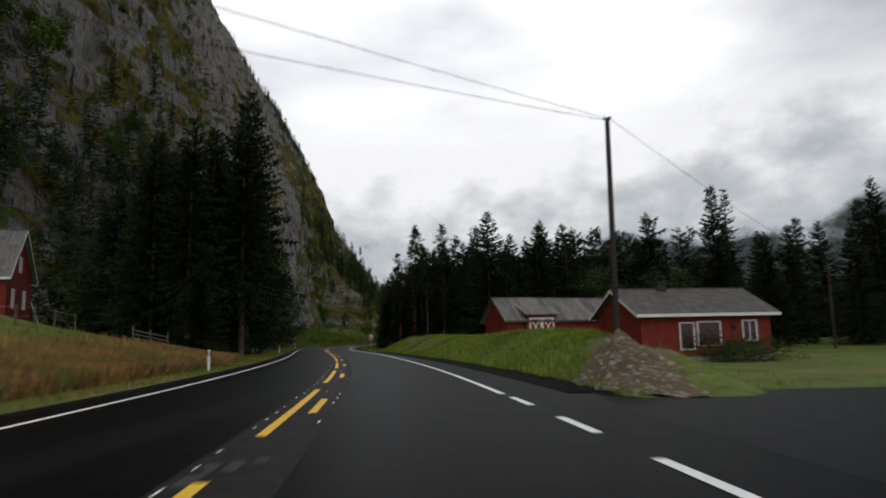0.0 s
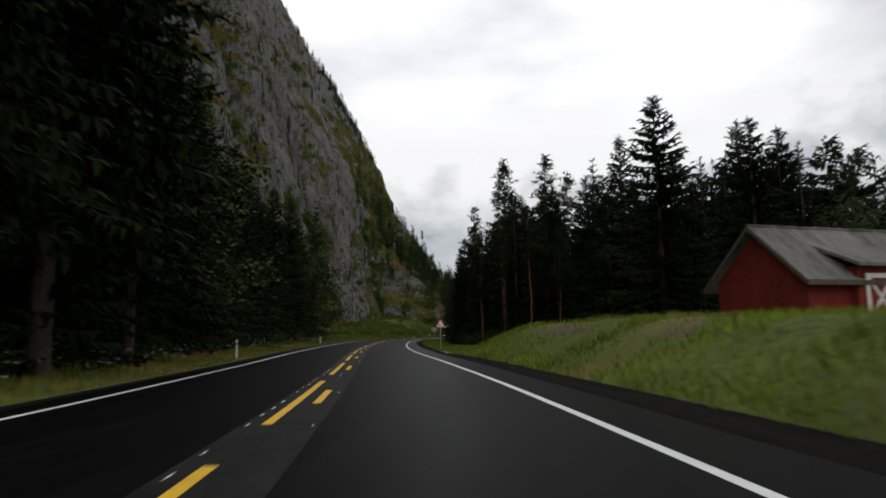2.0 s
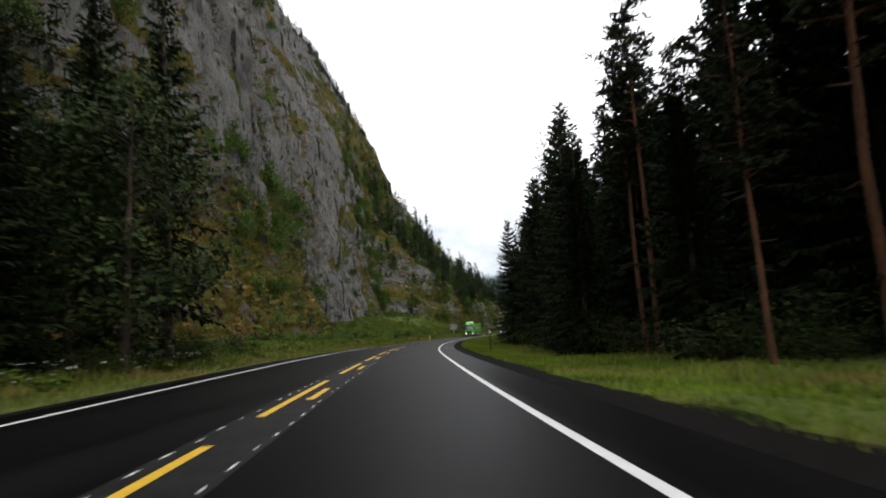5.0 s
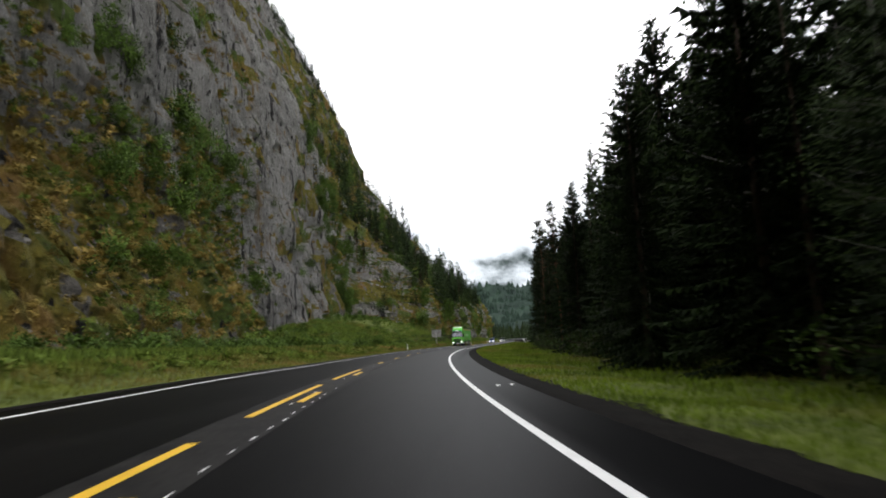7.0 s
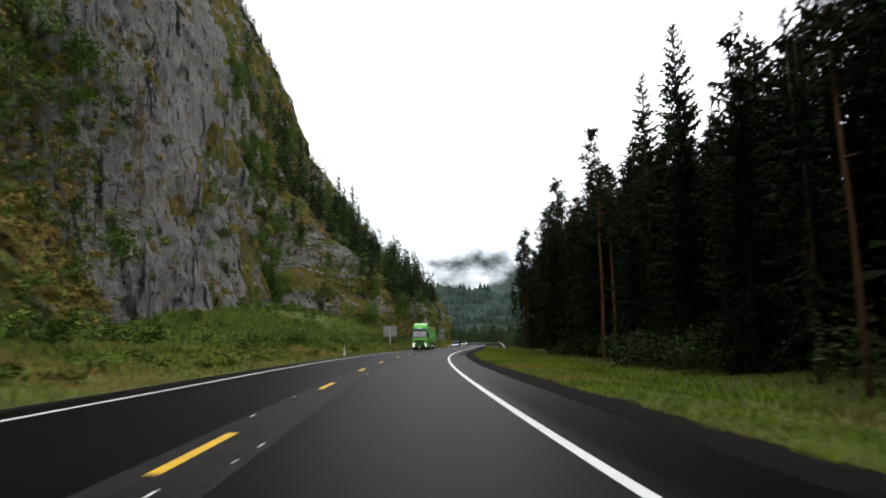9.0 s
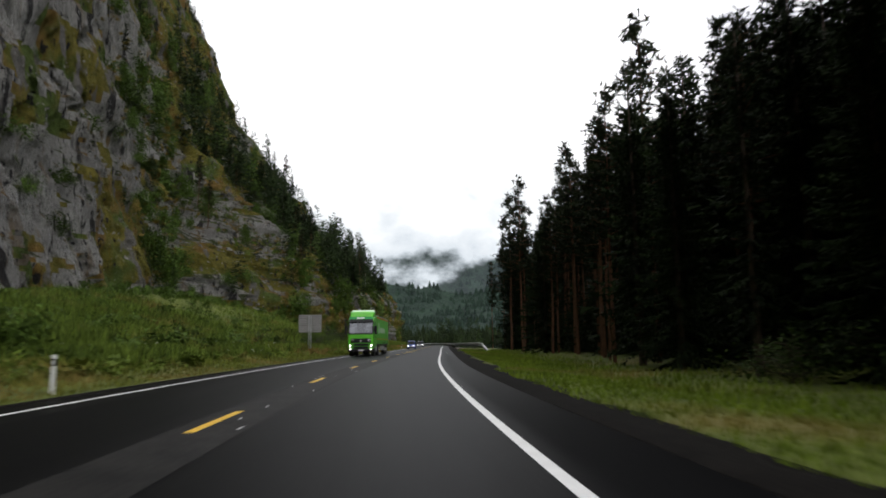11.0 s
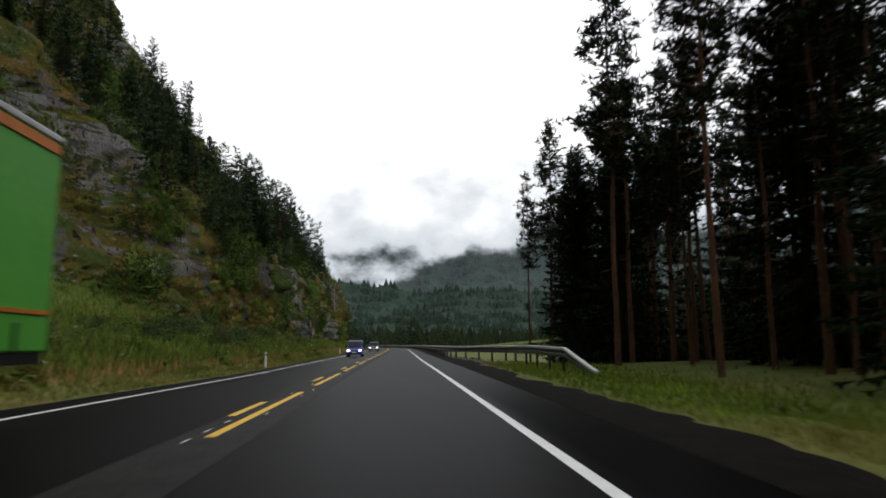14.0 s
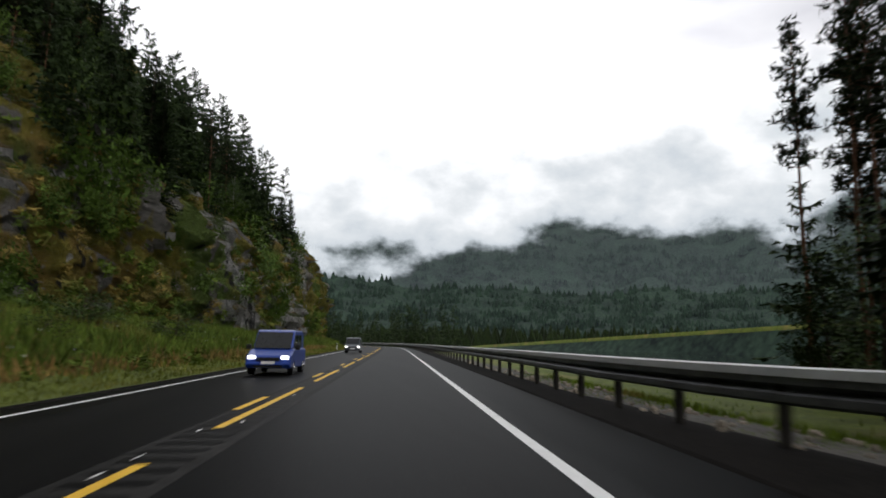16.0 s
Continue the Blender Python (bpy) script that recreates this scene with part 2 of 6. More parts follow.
STEEL = mat("galvanised_steel", (0.55, 0.56, 0.57), (0.36, 0.37, 0.38), 2, rough=0.45, metal=0.75, bump=0.1, bump_scale=20)
# one galvanised steel: the top coloured as lit, the beam face as shaded
RAIL_TOP = mat("lit_galvanised_rail", (0.72, 0.73, 0.74), (0.55, 0.56, 0.57), 1.5, rough=0.45, metal=0.15, bump=0.1, bump_scale=20)
RAIL_STEEL = mat("shaded_rail_steel", (0.16, 0.165, 0.17), (0.08, 0.083, 0.086), 2, rough=0.5, metal=0.5, bump=0.1, bump_scale=20)
STONY = mat("stony_earth", (0.105, 0.098, 0.085), (0.03, 0.027, 0.022), 1.4, rough=0.95, bump=1.0, bump_scale=5, fine=0.7)
SAND = mat("sandy_earth", (0.15, 0.115, 0.062), (0.07, 0.054, 0.03), 1.0, rough=0.95, bump=0.8, bump_scale=5, fine=0.6)
DARK_POST = mat("dark_wood_post", (0.05, 0.045, 0.04), (0.02, 0.018, 0.016), 4, rough=0.9, bump=0.5, bump_scale=20)
POLE_WOOD = mat("creosoted_pole", (0.045, 0.035, 0.03), (0.02, 0.016, 0.014), 3, rough=0.9, bump=0.5, bump_scale=15, stretch=(1, 1, 0.2))
OLD_WOOD = mat("weathered_fence_wood", (0.12, 0.1, 0.075), (0.05, 0.042, 0.032), 4, rough=0.9, bump=0.5, bump_scale=20)
WHITE_PLASTIC = mat("white_plastic", (0.75, 0.75, 0.73), (0.6, 0.6, 0.58), 3, rough=0.5)
BLACK = mat("black_plastic", (0.012, 0.012, 0.013), (0.008, 0.008, 0.009), 4, rough=0.5)
RUBBER = mat("tyre_rubber", (0.018, 0.018, 0.018), (0.01, 0.01, 0.01), 6, rough=0.85)
SIGN_RED = mat("sign_red", (0.55, 0.02, 0.02), (0.48, 0.018, 0.018), 3, rough=0.4)
SIGN_WHITE = mat("sign_white", (0.78, 0.78, 0.78), (0.72, 0.72, 0.72), 3, rough=0.4)
GREEN_PAINT = mat("green_lorry_paint", (0.13, 0.6, 0.035), (0.115, 0.53, 0.03), 1.0, rough=0.3, spec=0.5, coat=0.4)
GREEN_TARP = mat("green_tarpaulin", (0.11, 0.46, 0.055), (0.09, 0.39, 0.045), 1.0, rough=0.5, bump=0.15, bump_scale=3)
ORANGE = mat("orange_stripe", (0.65, 0.2, 0.02), (0.55, 0.17, 0.02), 2, rough=0.5)
BLUE_PAINT = mat("dark_blue_car_paint", (0.02, 0.06, 0.33), (0.017, 0.05, 0.28), 1.0, rough=0.35, spec=0.3, coat=0.15)
SILVER = mat("dark_grey_car_paint", (0.07, 0.08, 0.095), (0.06, 0.068, 0.08), 1.0, rough=0.35, metal=0.2, coat=0.2)
CHROME = mat("bright_alloy", (0.6, 0.6, 0.6), (0.5, 0.5, 0.5), 3, rough=0.25, metal=1.0)
STONE = mat("heap_stones", (0.37, 0.32, 0.25), (0.16, 0.135, 0.1), 3, rough=0.9, bump=0.5, bump_scale=6, per_object=0.3)
HEAP_SOIL = mat("heap_soil", (0.13, 0.098, 0.058), (0.055, 0.042, 0.026), 1.2, rough=0.95, bump=0.9, bump_scale=6, fine=0.6)
layered(HEAP_SOIL, (0.38, 0.345, 0.3), 7.0, 0.6, 0.66)
layered(HEAP_SOIL, (0.06, 0.08, 0.016), 0.7, 0.56, 0.64)
CONCRETE = mat("concrete", (0.35, 0.34, 0.33), (0.25, 0.245, 0.24), 2, rough=0.9, bump=0.3)


def roughened(m, scale, strength, stretch, distance):
    """Adds a second, finer relief on top of the first."""
    n, l = m.node_tree.nodes, m.node_tree.links
    b = n["Principled BSDF"]
    first = b.inputs["Normal"].links[0].from_socket
    tc, mp, t, bp = n.new("ShaderNodeTexCoord"), n.new("ShaderNodeMapping"), n.new("ShaderNodeTexNoise"), n.new("ShaderNodeBump")
    mp.inputs["Scale"].default_value = stretch
    t.inputs["Scale"].default_value, t.inputs["Detail"].default_value, t.inputs["Roughness"].default_value = scale, 8, 0.65
    bp.inputs["Strength"].default_value, bp.inputs["Distance"].default_value = strength, distance
    l.new(tc.outputs["Object"], mp.inputs[0])
    l.new(mp.outputs[0], t.inputs["Vector"])
    l.new(t.outputs[0], bp.inputs["Height"])
    l.new(first, bp.inputs["Normal"])
    l.new(bp.outputs[0], b.inputs["Normal"])


layered(ROCK, (0.06, 0.058, 0.056), 3.2, 0.6, 0.7, (1, 1, 0.35), detail=10)
layered(ROCK, (0.46, 0.45, 0.43), 5.5, 0.66, 0.7, (1, 1, 0.5), detail=6)
layered(ROCK, (0.2, 0.13, 0.05), 0.5, 0.64, 0.7, (1, 1, 0.16), detail=10)
roughened(ROCK, 0.9, 1.0, (1, 1, 0.12), 2.5)
roughened(ROCK, 3.5, 1.0, (1, 1, 0.3), 0.8)
roughened(MOSS, 0.5, 1.0, (1, 1, 0.6), 2.5)


def glowing(name, colour, strength):
    m = bpy.data.materials.new(name)
    m.use_nodes = True
    b = m.node_tree.nodes["Principled BSDF"]
    b.inputs["Base Color"].default_value = (0.8, 0.8, 0.8, 1)
    b.inputs["Emission Color"].default_value = (*colour, 1)
    b.inputs["Emission Strength"].default_value = strength
    return m


GREEN_DARK = mat("dark_green_band", (0.02, 0.3, 0.07), (0.017, 0.26, 0.06), 1.0, rough=0.35, spec=0.4)
PALE_PRINT = mat("pale_printed_shape", (0.42, 0.6, 0.4), (0.3, 0.52, 0.28), 1.2, rough=0.5)
HEADLIGHT = glowing("lit_headlight", (1.0, 0.97, 0.9), 3.0)


# ---- geometry helpers ----
def mesh_of(name, verts, faces, material, smooth=False):
    me = bpy.data.meshes.new(name)
    me.from_pydata([tuple(v) for v in verts], [], [tuple(f) for f in faces])
    for m in material if isinstance(material, (list, tuple)) else [material]:
        me.materials.append(m)
    if smooth:
        me.polygons.foreach_set("use_smooth", [True] * len(me.polygons))
    me.update()
    return me


def thing(name, label, category, m=None, group="", kind=""):
    ob = new(name)
    ob.empty_display_size = 0.2
    if m is not None:
        ob.matrix_world = m
    return tagged(ob, label, category, group, kind)


def part(name, bm, material, parent, label="", smooth=False, at=None):
    """Links a bmesh, or mesh data, as one mesh object under a thing or a part."""
    if isinstance(bm, bmesh.types.BMesh):
        me = bpy.data.meshes.new(name)
        bm.to_mesh(me)
        bm.free()
        for m in material if isinstance(material, (list, tuple)) else [material]:
            me.materials.append(m)
        if smooth:
            me.polygons.foreach_set("use_smooth", [True] * len(me.polygons))
    else:
        me = bm
    ob = new(name, me)
    ob.parent = parent
    if at is not None:
        ob.matrix_basis = at
    if label:
        ob["label"] = label
    return ob


def box(x0, x1, y0, y1, z0, z1, bevel=0.0):
    bm = bmesh.new()
    bmesh.ops.create_cube(bm, size=1.0, matrix=Matrix.LocRotScale(((x0 + x1) / 2, (y0 + y1) / 2, (z0 + z1) / 2), None, (x1 - x0, y1 - y0, z1 - z0)))
    if bevel:
        bmesh.ops.bevel(bm, geom=list(bm.edges), offset=bevel, segments=2, affect="EDGES", profile=0.5)
    return bm


def rod(a, b, r0, r1=None, n=10):
    """A round bar from a to b."""
    a, b = Vector(a), Vector(b)
    bm = bmesh.new()
    bmesh.ops.create_cone(bm, cap_ends=True, segments=n, radius1=r0, radius2=r0 if r1 is None else r1, depth=(b - a).length,
                          matrix=Matrix.Translation((a + b) / 2) @ (b - a).to_track_quat("Z", "Y").to_matrix().to_4x4())
    return bm


def prism(outline, axis, lo, hi, bevel=0.0):
    """A solid from an outline in the two other axes, drawn out along axis."""
    bm = bmesh.new()
    place = {"x": lambda a, b, c: (c, a, b), "y": lambda a, b, c: (a, c, b), "z": lambda a, b, c: (a, b, c)}[axis]
    f0 = [bm.verts.new(place(a, b, lo)) for a, b in outline]
    f1 = [bm.verts.new(place(a, b, hi)) for a, b in outline]
    bm.faces.new(f0)
    bm.faces.new(f1[::-1])
    for i in range(len(f0)):
        j = (i + 1) % len(f0)
        bm.faces.new((f0[j], f0[i], f1[i], f1[j]))
    bmesh.ops.recalc_face_normals(bm, faces=bm.faces)
    if bevel:
        bmesh.ops.bevel(bm, geom=list(bm.edges), offset=bevel, segments=2, affect="EDGES", profile=0.5)
    return bm


def joined(*bms):
    out = bmesh.new()
    for b in bms:
        me = bpy.data.meshes.new("piece")
        b.to_mesh(me)
        b.free()
        out.from_mesh(me)
        bpy.data.meshes.remove(me)
    return out


def hashed(i, j, k):
    n = (i * 374761393 + j * 668265263 + k * 2147483647 + 1274126177) & 0x7FFFFFFF
    n = ((n ^ (n >> 13)) * 1103515245) & 0x7FFFFFFF
    return ((n ^ (n >> 16)) & 0xFFFF) / 65535.0 * 2 - 1


def vnoise(x, y, seed=0):
    """Smooth noise of two coordinates, -1 to 1, for whole arrays."""
    x, y = np.asarray(x, float), np.asarray(y, float)
    i, j = np.floor(x).astype(np.int64), np.floor(y).astype(np.int64)
    u, v = x - i, y - j
    u, v = u * u * (3 - 2 * u), v * v * (3 - 2 * v)
    a, b = hashed(i, j, seed), hashed(i + 1, j, seed)
    c, d = hashed(i, j + 1, seed), hashed(i + 1, j + 1, seed)
    return (a * (1 - u) + b * u) * (1 - v) + (c * (1 - u) + d * u) * v


def fbm(x, y, seed=0, octaves=4):
    return sum(vnoise(np.asarray(x) * 2**o + 17 * o, np.asarray(y) * 2**o - 9 * o, seed + o) / 2**o for o in range(octaves)) / 1.6


def step(a, b, x):
    t = np.clip((np.asarray(x, float) - a) / (b - a), 0, 1)
    return t * t * (3 - 2 * t)


def grid_faces(rows, cols):
    r, c = np.meshgrid(np.arange(rows - 1), np.arange(cols - 1), indexing="ij")
    a = (r * cols + c).ravel()
    return np.stack([a, a + 1, a + cols + 1, a + cols], 1)


def big_mesh(name, xyz, faces, material, smooth=True):
    me = bpy.data.meshes.new(name)
    me.vertices.add(len(xyz))
    me.vertices.foreach_set("co", np.asarray(xyz, np.float32).ravel())
    n, k = faces.shape
    me.loops.add(n * k)
    me.polygons.add(n)
    me.loops.foreach_set("vertex_index", faces.astype(np.int32).ravel())
    me.polygons.foreach_set("loop_start", np.arange(0, n * k, k, dtype=np.int32))
    me.polygons.foreach_set("use_smooth", np.full(n, smooth))
    for m in material if isinstance(material, (list, tuple)) else [material]:
        me.materials.append(m)
    me.update(calc_edges=True)
    me.validate()
    return me


# ---- the line of the road ----
# y and x along the yellow centre line
ROAD_Y = [-160, -90, -40, 0, 24, 48, 71, 93, 124, 152, 176, 200, 224, 248, 272, 296, 320, 343, 366, 400, 440, 480, 520, 555, 590, 630, 680]
ROAD_X = [3, 2.5, 1.2, -1.68, -4.12, -7.75, -12.0, -16.4, -21.9, -26.04, -29.2, -31.3, -32.38, -32.72, -32.2, -30.7, -28.47, -26.17, -23.93, -20.4, -16.2, -12.1, -8.8, -8.9, -15, -30, -58]
EDGE_R, EDGE_L = 4.52, -4.17
BANK_Y = [-50, 0, 60, 78, 93, 152, 176, 190, 206, 230, 330, 345, 366, 400, 480, 560]
BANK = [0.4, 0.7, 0.45, 0.7, 1.3, 2.7, 2.3, 2.0, 0.9, 0.4, 0.35, -0.1, -1.4, -1.5, -0.5, 0]


def spline(xs, ys):
    xs, ys = np.array(xs, float), np.array(ys, float)
    h = np.diff(xs)
    n = len(xs)
    a, r = np.eye(n), np.zeros(n)
    for i in range(1, n - 1):
        a[i, i - 1], a[i, i], a[i, i + 1] = h[i - 1], 2 * (h[i - 1] + h[i]), h[i]
        r[i] = 6 * ((ys[i + 1] - ys[i]) / h[i] - (ys[i] - ys[i - 1]) / h[i - 1])
    m = np.linalg.solve(a, r)

    def f(x):
        x = np.asarray(x, float)
        xc = np.clip(x, xs[0], xs[-1])
        i = np.clip(np.searchsorted(xs, xc) - 1, 0, n - 2)
        t0, t1 = xs[i + 1] - xc, xc - xs[i]
        return (m[i] * t0**3 + m[i + 1] * t1**3) / (6 * h[i]) + (ys[i] / h[i] - m[i] * h[i] / 6) * t0 + (ys[i + 1] / h[i] - m[i + 1] * h[i] / 6) * t1

    return f


road_x = spline(ROAD_Y, ROAD_X)


def road_dir(y):
    return (road_x(np.asarray(y) + 0.5) - road_x(np.asarray(y) - 0.5))


def at_road(y, lat):
    """The plan point beside station y of the road, lat metres to the right of the yellow line."""
    k = road_dir(y)
    s = np.sqrt(1 + k * k)
    return road_x(y) + lat / s, y - lat * k / s


def road_z(y, lat):
    return -np.tan(np.radians(np.interp(y, BANK_Y, BANK))) * (np.clip(lat, -7, 8) - 2.3) * (1 - 0.75 * step(8, 30, np.abs(lat)))


def ground_z(y, lat):
    """Height of the ground beside the road."""
    y, lat = np.asarray(y, float), np.asarray(lat, float)
    z = road_z(y, lat)
    inside = (lat > -4.95) & (lat < 6.0)
    # left: field with the farm, wood, grassy foot of the cliff
    d = np.clip(-lat - 6.0, 0, None)
    field = 0.9 * step(0, 5, d) + 0.245 * np.clip(d - 4, 0, 26) + 0.05 * np.clip(d - 30, 0, 60)
    wood = 0.3 * step(0, 6, d) + 0.1 * np.clip(d - 6, 0, 60)
    slope = 0.45 * step(0, 4, d) + 0.06 * np.clip(d - 2, 0, 40) + 0.02 * np.clip(d - 40, 0, 60)
    berm = 1.5 * step(0, 7, d) + 0.16 * np.clip(d - 6, 0, 40)
    left = field + (wood - field) * step(38, 58, y) + (slope - wood) * step(135, 165, y) + (berm - slope) * step(325, 380, y)
    left = left + 3.4 * step(13, 34, d) * step(298, 322, y)
    # right: bank with the heap, drive, verge, field, lake shore
    r = np.clip(lat - 6.4, 0, None)
    crest = np.interp(y, [14.3, 17.5, 26, 35, 52, 66, 77, 86, 91, 95.5], [0, 0.9, 1.45, 1.65, 1.35, 1.6, 1.78, 1.8, 1.45, 0])
    wide = step(32, 68, y)
    far = step(19, 31, y)
    bank = crest * step(0, 2.8 + far + wide, r) - (crest + np.interp(y, [30, 62, 78], [0.75, 0.5, -0.5])) * step(2.9 + 2.0 * far + 3.1 * wide, 5.0 + 2.8 * far + 7.7 * wide, r) * step(12, 17, y)
    verge = -0.35 * step(1, 6, r) + 0.35 * step(9, 18, r)
    shore = -0.5 * step(0, 3, r) - 1.2 * step(2, 12, r) - 2.6 * step(30, 48, r) + 1.0 * step(330, 420, r)
    right = np.where(y < 95.5, bank, verge)
    right = right + (shore - right) * step(372, 400, y)
    rough = 0.12 * fbm(y / 3.1, lat / 3.1, 5) * step(0.6, 3, np.maximum(d, r))
    z = z + np.where(lat < 0, left, right) + rough
    return np.where(inside, road_z(y, lat) - 0.12, z)


def lat_of(x, y):
    return (x - road_x(y)) / np.sqrt(1 + road_dir(y) ** 2)


def ground_at(x, y):
    return float(ground_z(y, lat_of(x, y)))


def bare_earth(y, lat):
    """Where the mound beside the drive has lost its turf."""
    cut = (y > 17.5) & (y < 27) & (lat > 8.4) & (lat < 10.4) & (fbm(y / 3, lat / 2, 35) > (y - 22) / 8)
    return cut | (y > 60) & (y < 95) & (lat > 9.2) & (lat < 17) & (fbm(y / 7, lat / 3.5, 33) > np.interp(y, [60, 68, 75, 81, 95], [0.45, 0.28, 0.12, -0.22, -0.22]))


# ---- ground sheet ----
gy = np.concatenate([[-3000, -1500, -700, -350, -200], np.arange(-120, 10, 4.0), np.arange(10, 120, 0.8), np.arange(120, 560, 1.6), [570, 590, 620, 660, 720, 820, 1000, 1400, 2000, 3200]])
gl = np.concatenate([[-3000, -1600, -800, -400, -250, -170, -130, -110], np.arange(-95, -24, 2.5), np.arange(-24, -5.2, 0.6), [-4.96, -4.94, 0, 5.98, 6.02], np.arange(6.4, 24, 0.6), np.arange(24, 80, 2.5), [85, 95, 110, 140, 180, 240, 320, 420, 520, 700, 1000, 1600, 3000]])
GY, GL = np.meshgrid(gy, gl, indexing="ij")
gx = road_x(GY) + GL
gzz = ground_z(GY, GL)
ground = new("ground", big_mesh("ground", np.stack([gx, GY, gzz], -1).reshape(-1, 3), grid_faces(len(gy), len(gl)), [GROUND, SOIL, GRAVEL, SAND, STONY]))
tagged(ground, "grassy verges, field and forest floor beside the road", "ground", kind="structure")
# dark soil along the asphalt, gravel on the drive
cl = (gl[:-1] + gl[1:]) / 2
cy = (gy[:-1] + gy[1:]) / 2
CY, CL = np.meshgrid(cy, cl, indexing="ij")
wob = 0.5 * fbm(CY / 6, CL / 6, 31)
index = np.zeros(CY.shape, np.int32)
index[((CL > 5.9) & (CL < 6.9)) | ((CL < -4.9) & (CL > -5.4 + 0.5 * wob))] = 1
index[(CY + 0.12 * CL > 97.0) & (CY + 0.12 * CL < 102.8) & (CL > 6.3 + wob) & (CL < 40)] = 2
index[bare_earth(CY, CL)] = 3
index[(CY > 368) & (CL > 6.9) & (CL < 9.6 + 2.2 * wob + 2.8 * step(378, 392, CY))] = 4
ground.data.polygons.foreach_set("material_index", index.ravel())


# dark soil shoulder with a ragged edge along the asphalt
sy_ = np.arange(16, 470, 0.45)
s_out = 7.0 + 0.25 * step(95, 120, sy_) + 0.3 * step(280, 300, sy_) + 1.0 * step(360, 390, sy_) + 0.55 * fbm(sy_ / 3.3, sy_ * 0, 36) + 0.3 * fbm(sy_ / 0.9, sy_ * 0, 37)
SF = np.linspace(0, 1, 6)
SL = 5.96 + (s_out[:, None] - 5.96) * SF[None, :]
SY = np.repeat(sy_[:, None], 6, 1)
SX = road_x(SY) + SL
SZ = np.maximum(ground_z(SY, SL), -9) + np.array([0.03, 0.035, 0.035, 0.03, 0.02, -0.06])[None, :]
SZ[:, 0] = road_z(SY[:, 0], SL[:, 0]) - 0.02
shoulder = new("shoulder", big_mesh("shoulder", np.stack([SX, SY, SZ], -1).reshape(-1, 3), grid_faces(len(sy_), 6)[:, ::-1], SOIL))
tagged(shoulder, "ragged strip of black soil and gravel beside the asphalt", "shoulder", kind="structure")


# ---- road ----
def strip(name, y0, y1, lat0, lat1, lift, material, dy=2.0, parent=None, label="", drift=None):
    ys = np.arange(y0, y1 + dy * 0.5, dy)
    lats = np.linspace(lat0, lat1, max(2, int((lat1 - lat0) / 1.5) + 1))
    Y, L = np.meshgrid(ys, lats, indexing="ij")
    if drift is not None:
        L = L + drift(Y)
    X, YY = at_road(Y, L)
    Z = road_z(Y, L) + lift
    ob = new(name, big_mesh(name, np.stack([X, YY, Z], -1).reshape(-1, 3), grid_faces(len(ys), len(lats)), material))
    ob.parent = parent
    if label:
        ob["label"] = label
    return ob


road = strip("road", -160, 680, -4.95, 6.0, 0.0, ASPHALT)
tagged(road, "freshly laid black asphalt country road with painted lines", "road", kind="structure")
road_edge = road.modifiers.new("slab", "SOLIDIFY")
road_edge.thickness, road_edge.offset = 0.14, -1
band = strip("centre_band", -160, 680, -0.35, 0.75, 0.004, OLD_ASPHALT, parent=road, label="greyer milled strip under the centre line")
lane_width = lambda y: np.interp(y, [16, 40, 64, 80, 99, 160, 190, 218, 250, 280, 362, 390], [-0.03, 0.03, 0.15, 0.1, -0.06, -0.04, -0.03, -0.14, -0.08, -0.02, 0.0, -0.08])  # noqa: E731
strip("edge_line", 15.5, 680, EDGE_R - 0.08, EDGE_R + 0.08, 0.006, WHITE_LINE, 1.5, road, "continuous white edge line", lane_width)
strip("edge_line", -160, 680, EDGE_L - 0.07, EDGE_L + 0.07, 0.006, WHITE_LINE, 1.5, road, "continuous white edge line")
# stations along the centre line at equal steps of its length
fine_y = np.arange(-160, 680, 0.25)
fine_s = np.concatenate([[0], np.cumsum(np.hypot(np.diff(road_x(fine_y)), np.diff(fine_y)))])
s_of = lambda y: float(np.interp(y, fine_y, fine_s))  # noqa: E731
y_of = lambda s: float(np.interp(s, fine_s, fine_y))  # noqa: E731


def dash(name, s_end, length, lat, material, width=0.15, lift=0.009):
    y0, y1 = y_of(s_end - length), y_of(s_end)
    return strip(name, y0, y1, lat - width / 2, lat + width / 2, lift, material, (y1 - y0) / max(1, round(length / 1.5)), road)


def dashes(y0, y1, phase, kinds):
    s = phase + 12 * math.ceil((s_of(y0) - phase) / 12)
    while s < s_of(y1):
        for back, length, lat in kinds:
            dash("lane_dash", s - back, length, lat, YELLOW)
        s += 12


dashes(-60, 140, 10.4, ((0, 9, 0.0), (3.1, 3, 0.4)))
dashes(140, 204, 11.05, ((0, 9, 0.0), (3.1, 3, 0.4)))
dashes(204, 268, 11.3, ((0, 3, 0.0),))
dashes(268, 340, 2.7, ((0, 3, 0.0),))
dashes(340, 640, 8.95, ((0, 9, 0.12), (3.2, 3, -0.27)))
for k in range(3):
    y = 14.6 - 3.9 * k
    dash("lane_dash", s_of(y), 1.9, EDGE_R, WHITE_LINE, 0.16)
for k in range(150):
    dash("rumble_groove", s_of(356 + k * 0.62), 0.3, 0.18, ASPHALT, 0.8, 0.0065)
# small white setting-out marks along both edges of the milled band
rnd = random.Random(4)
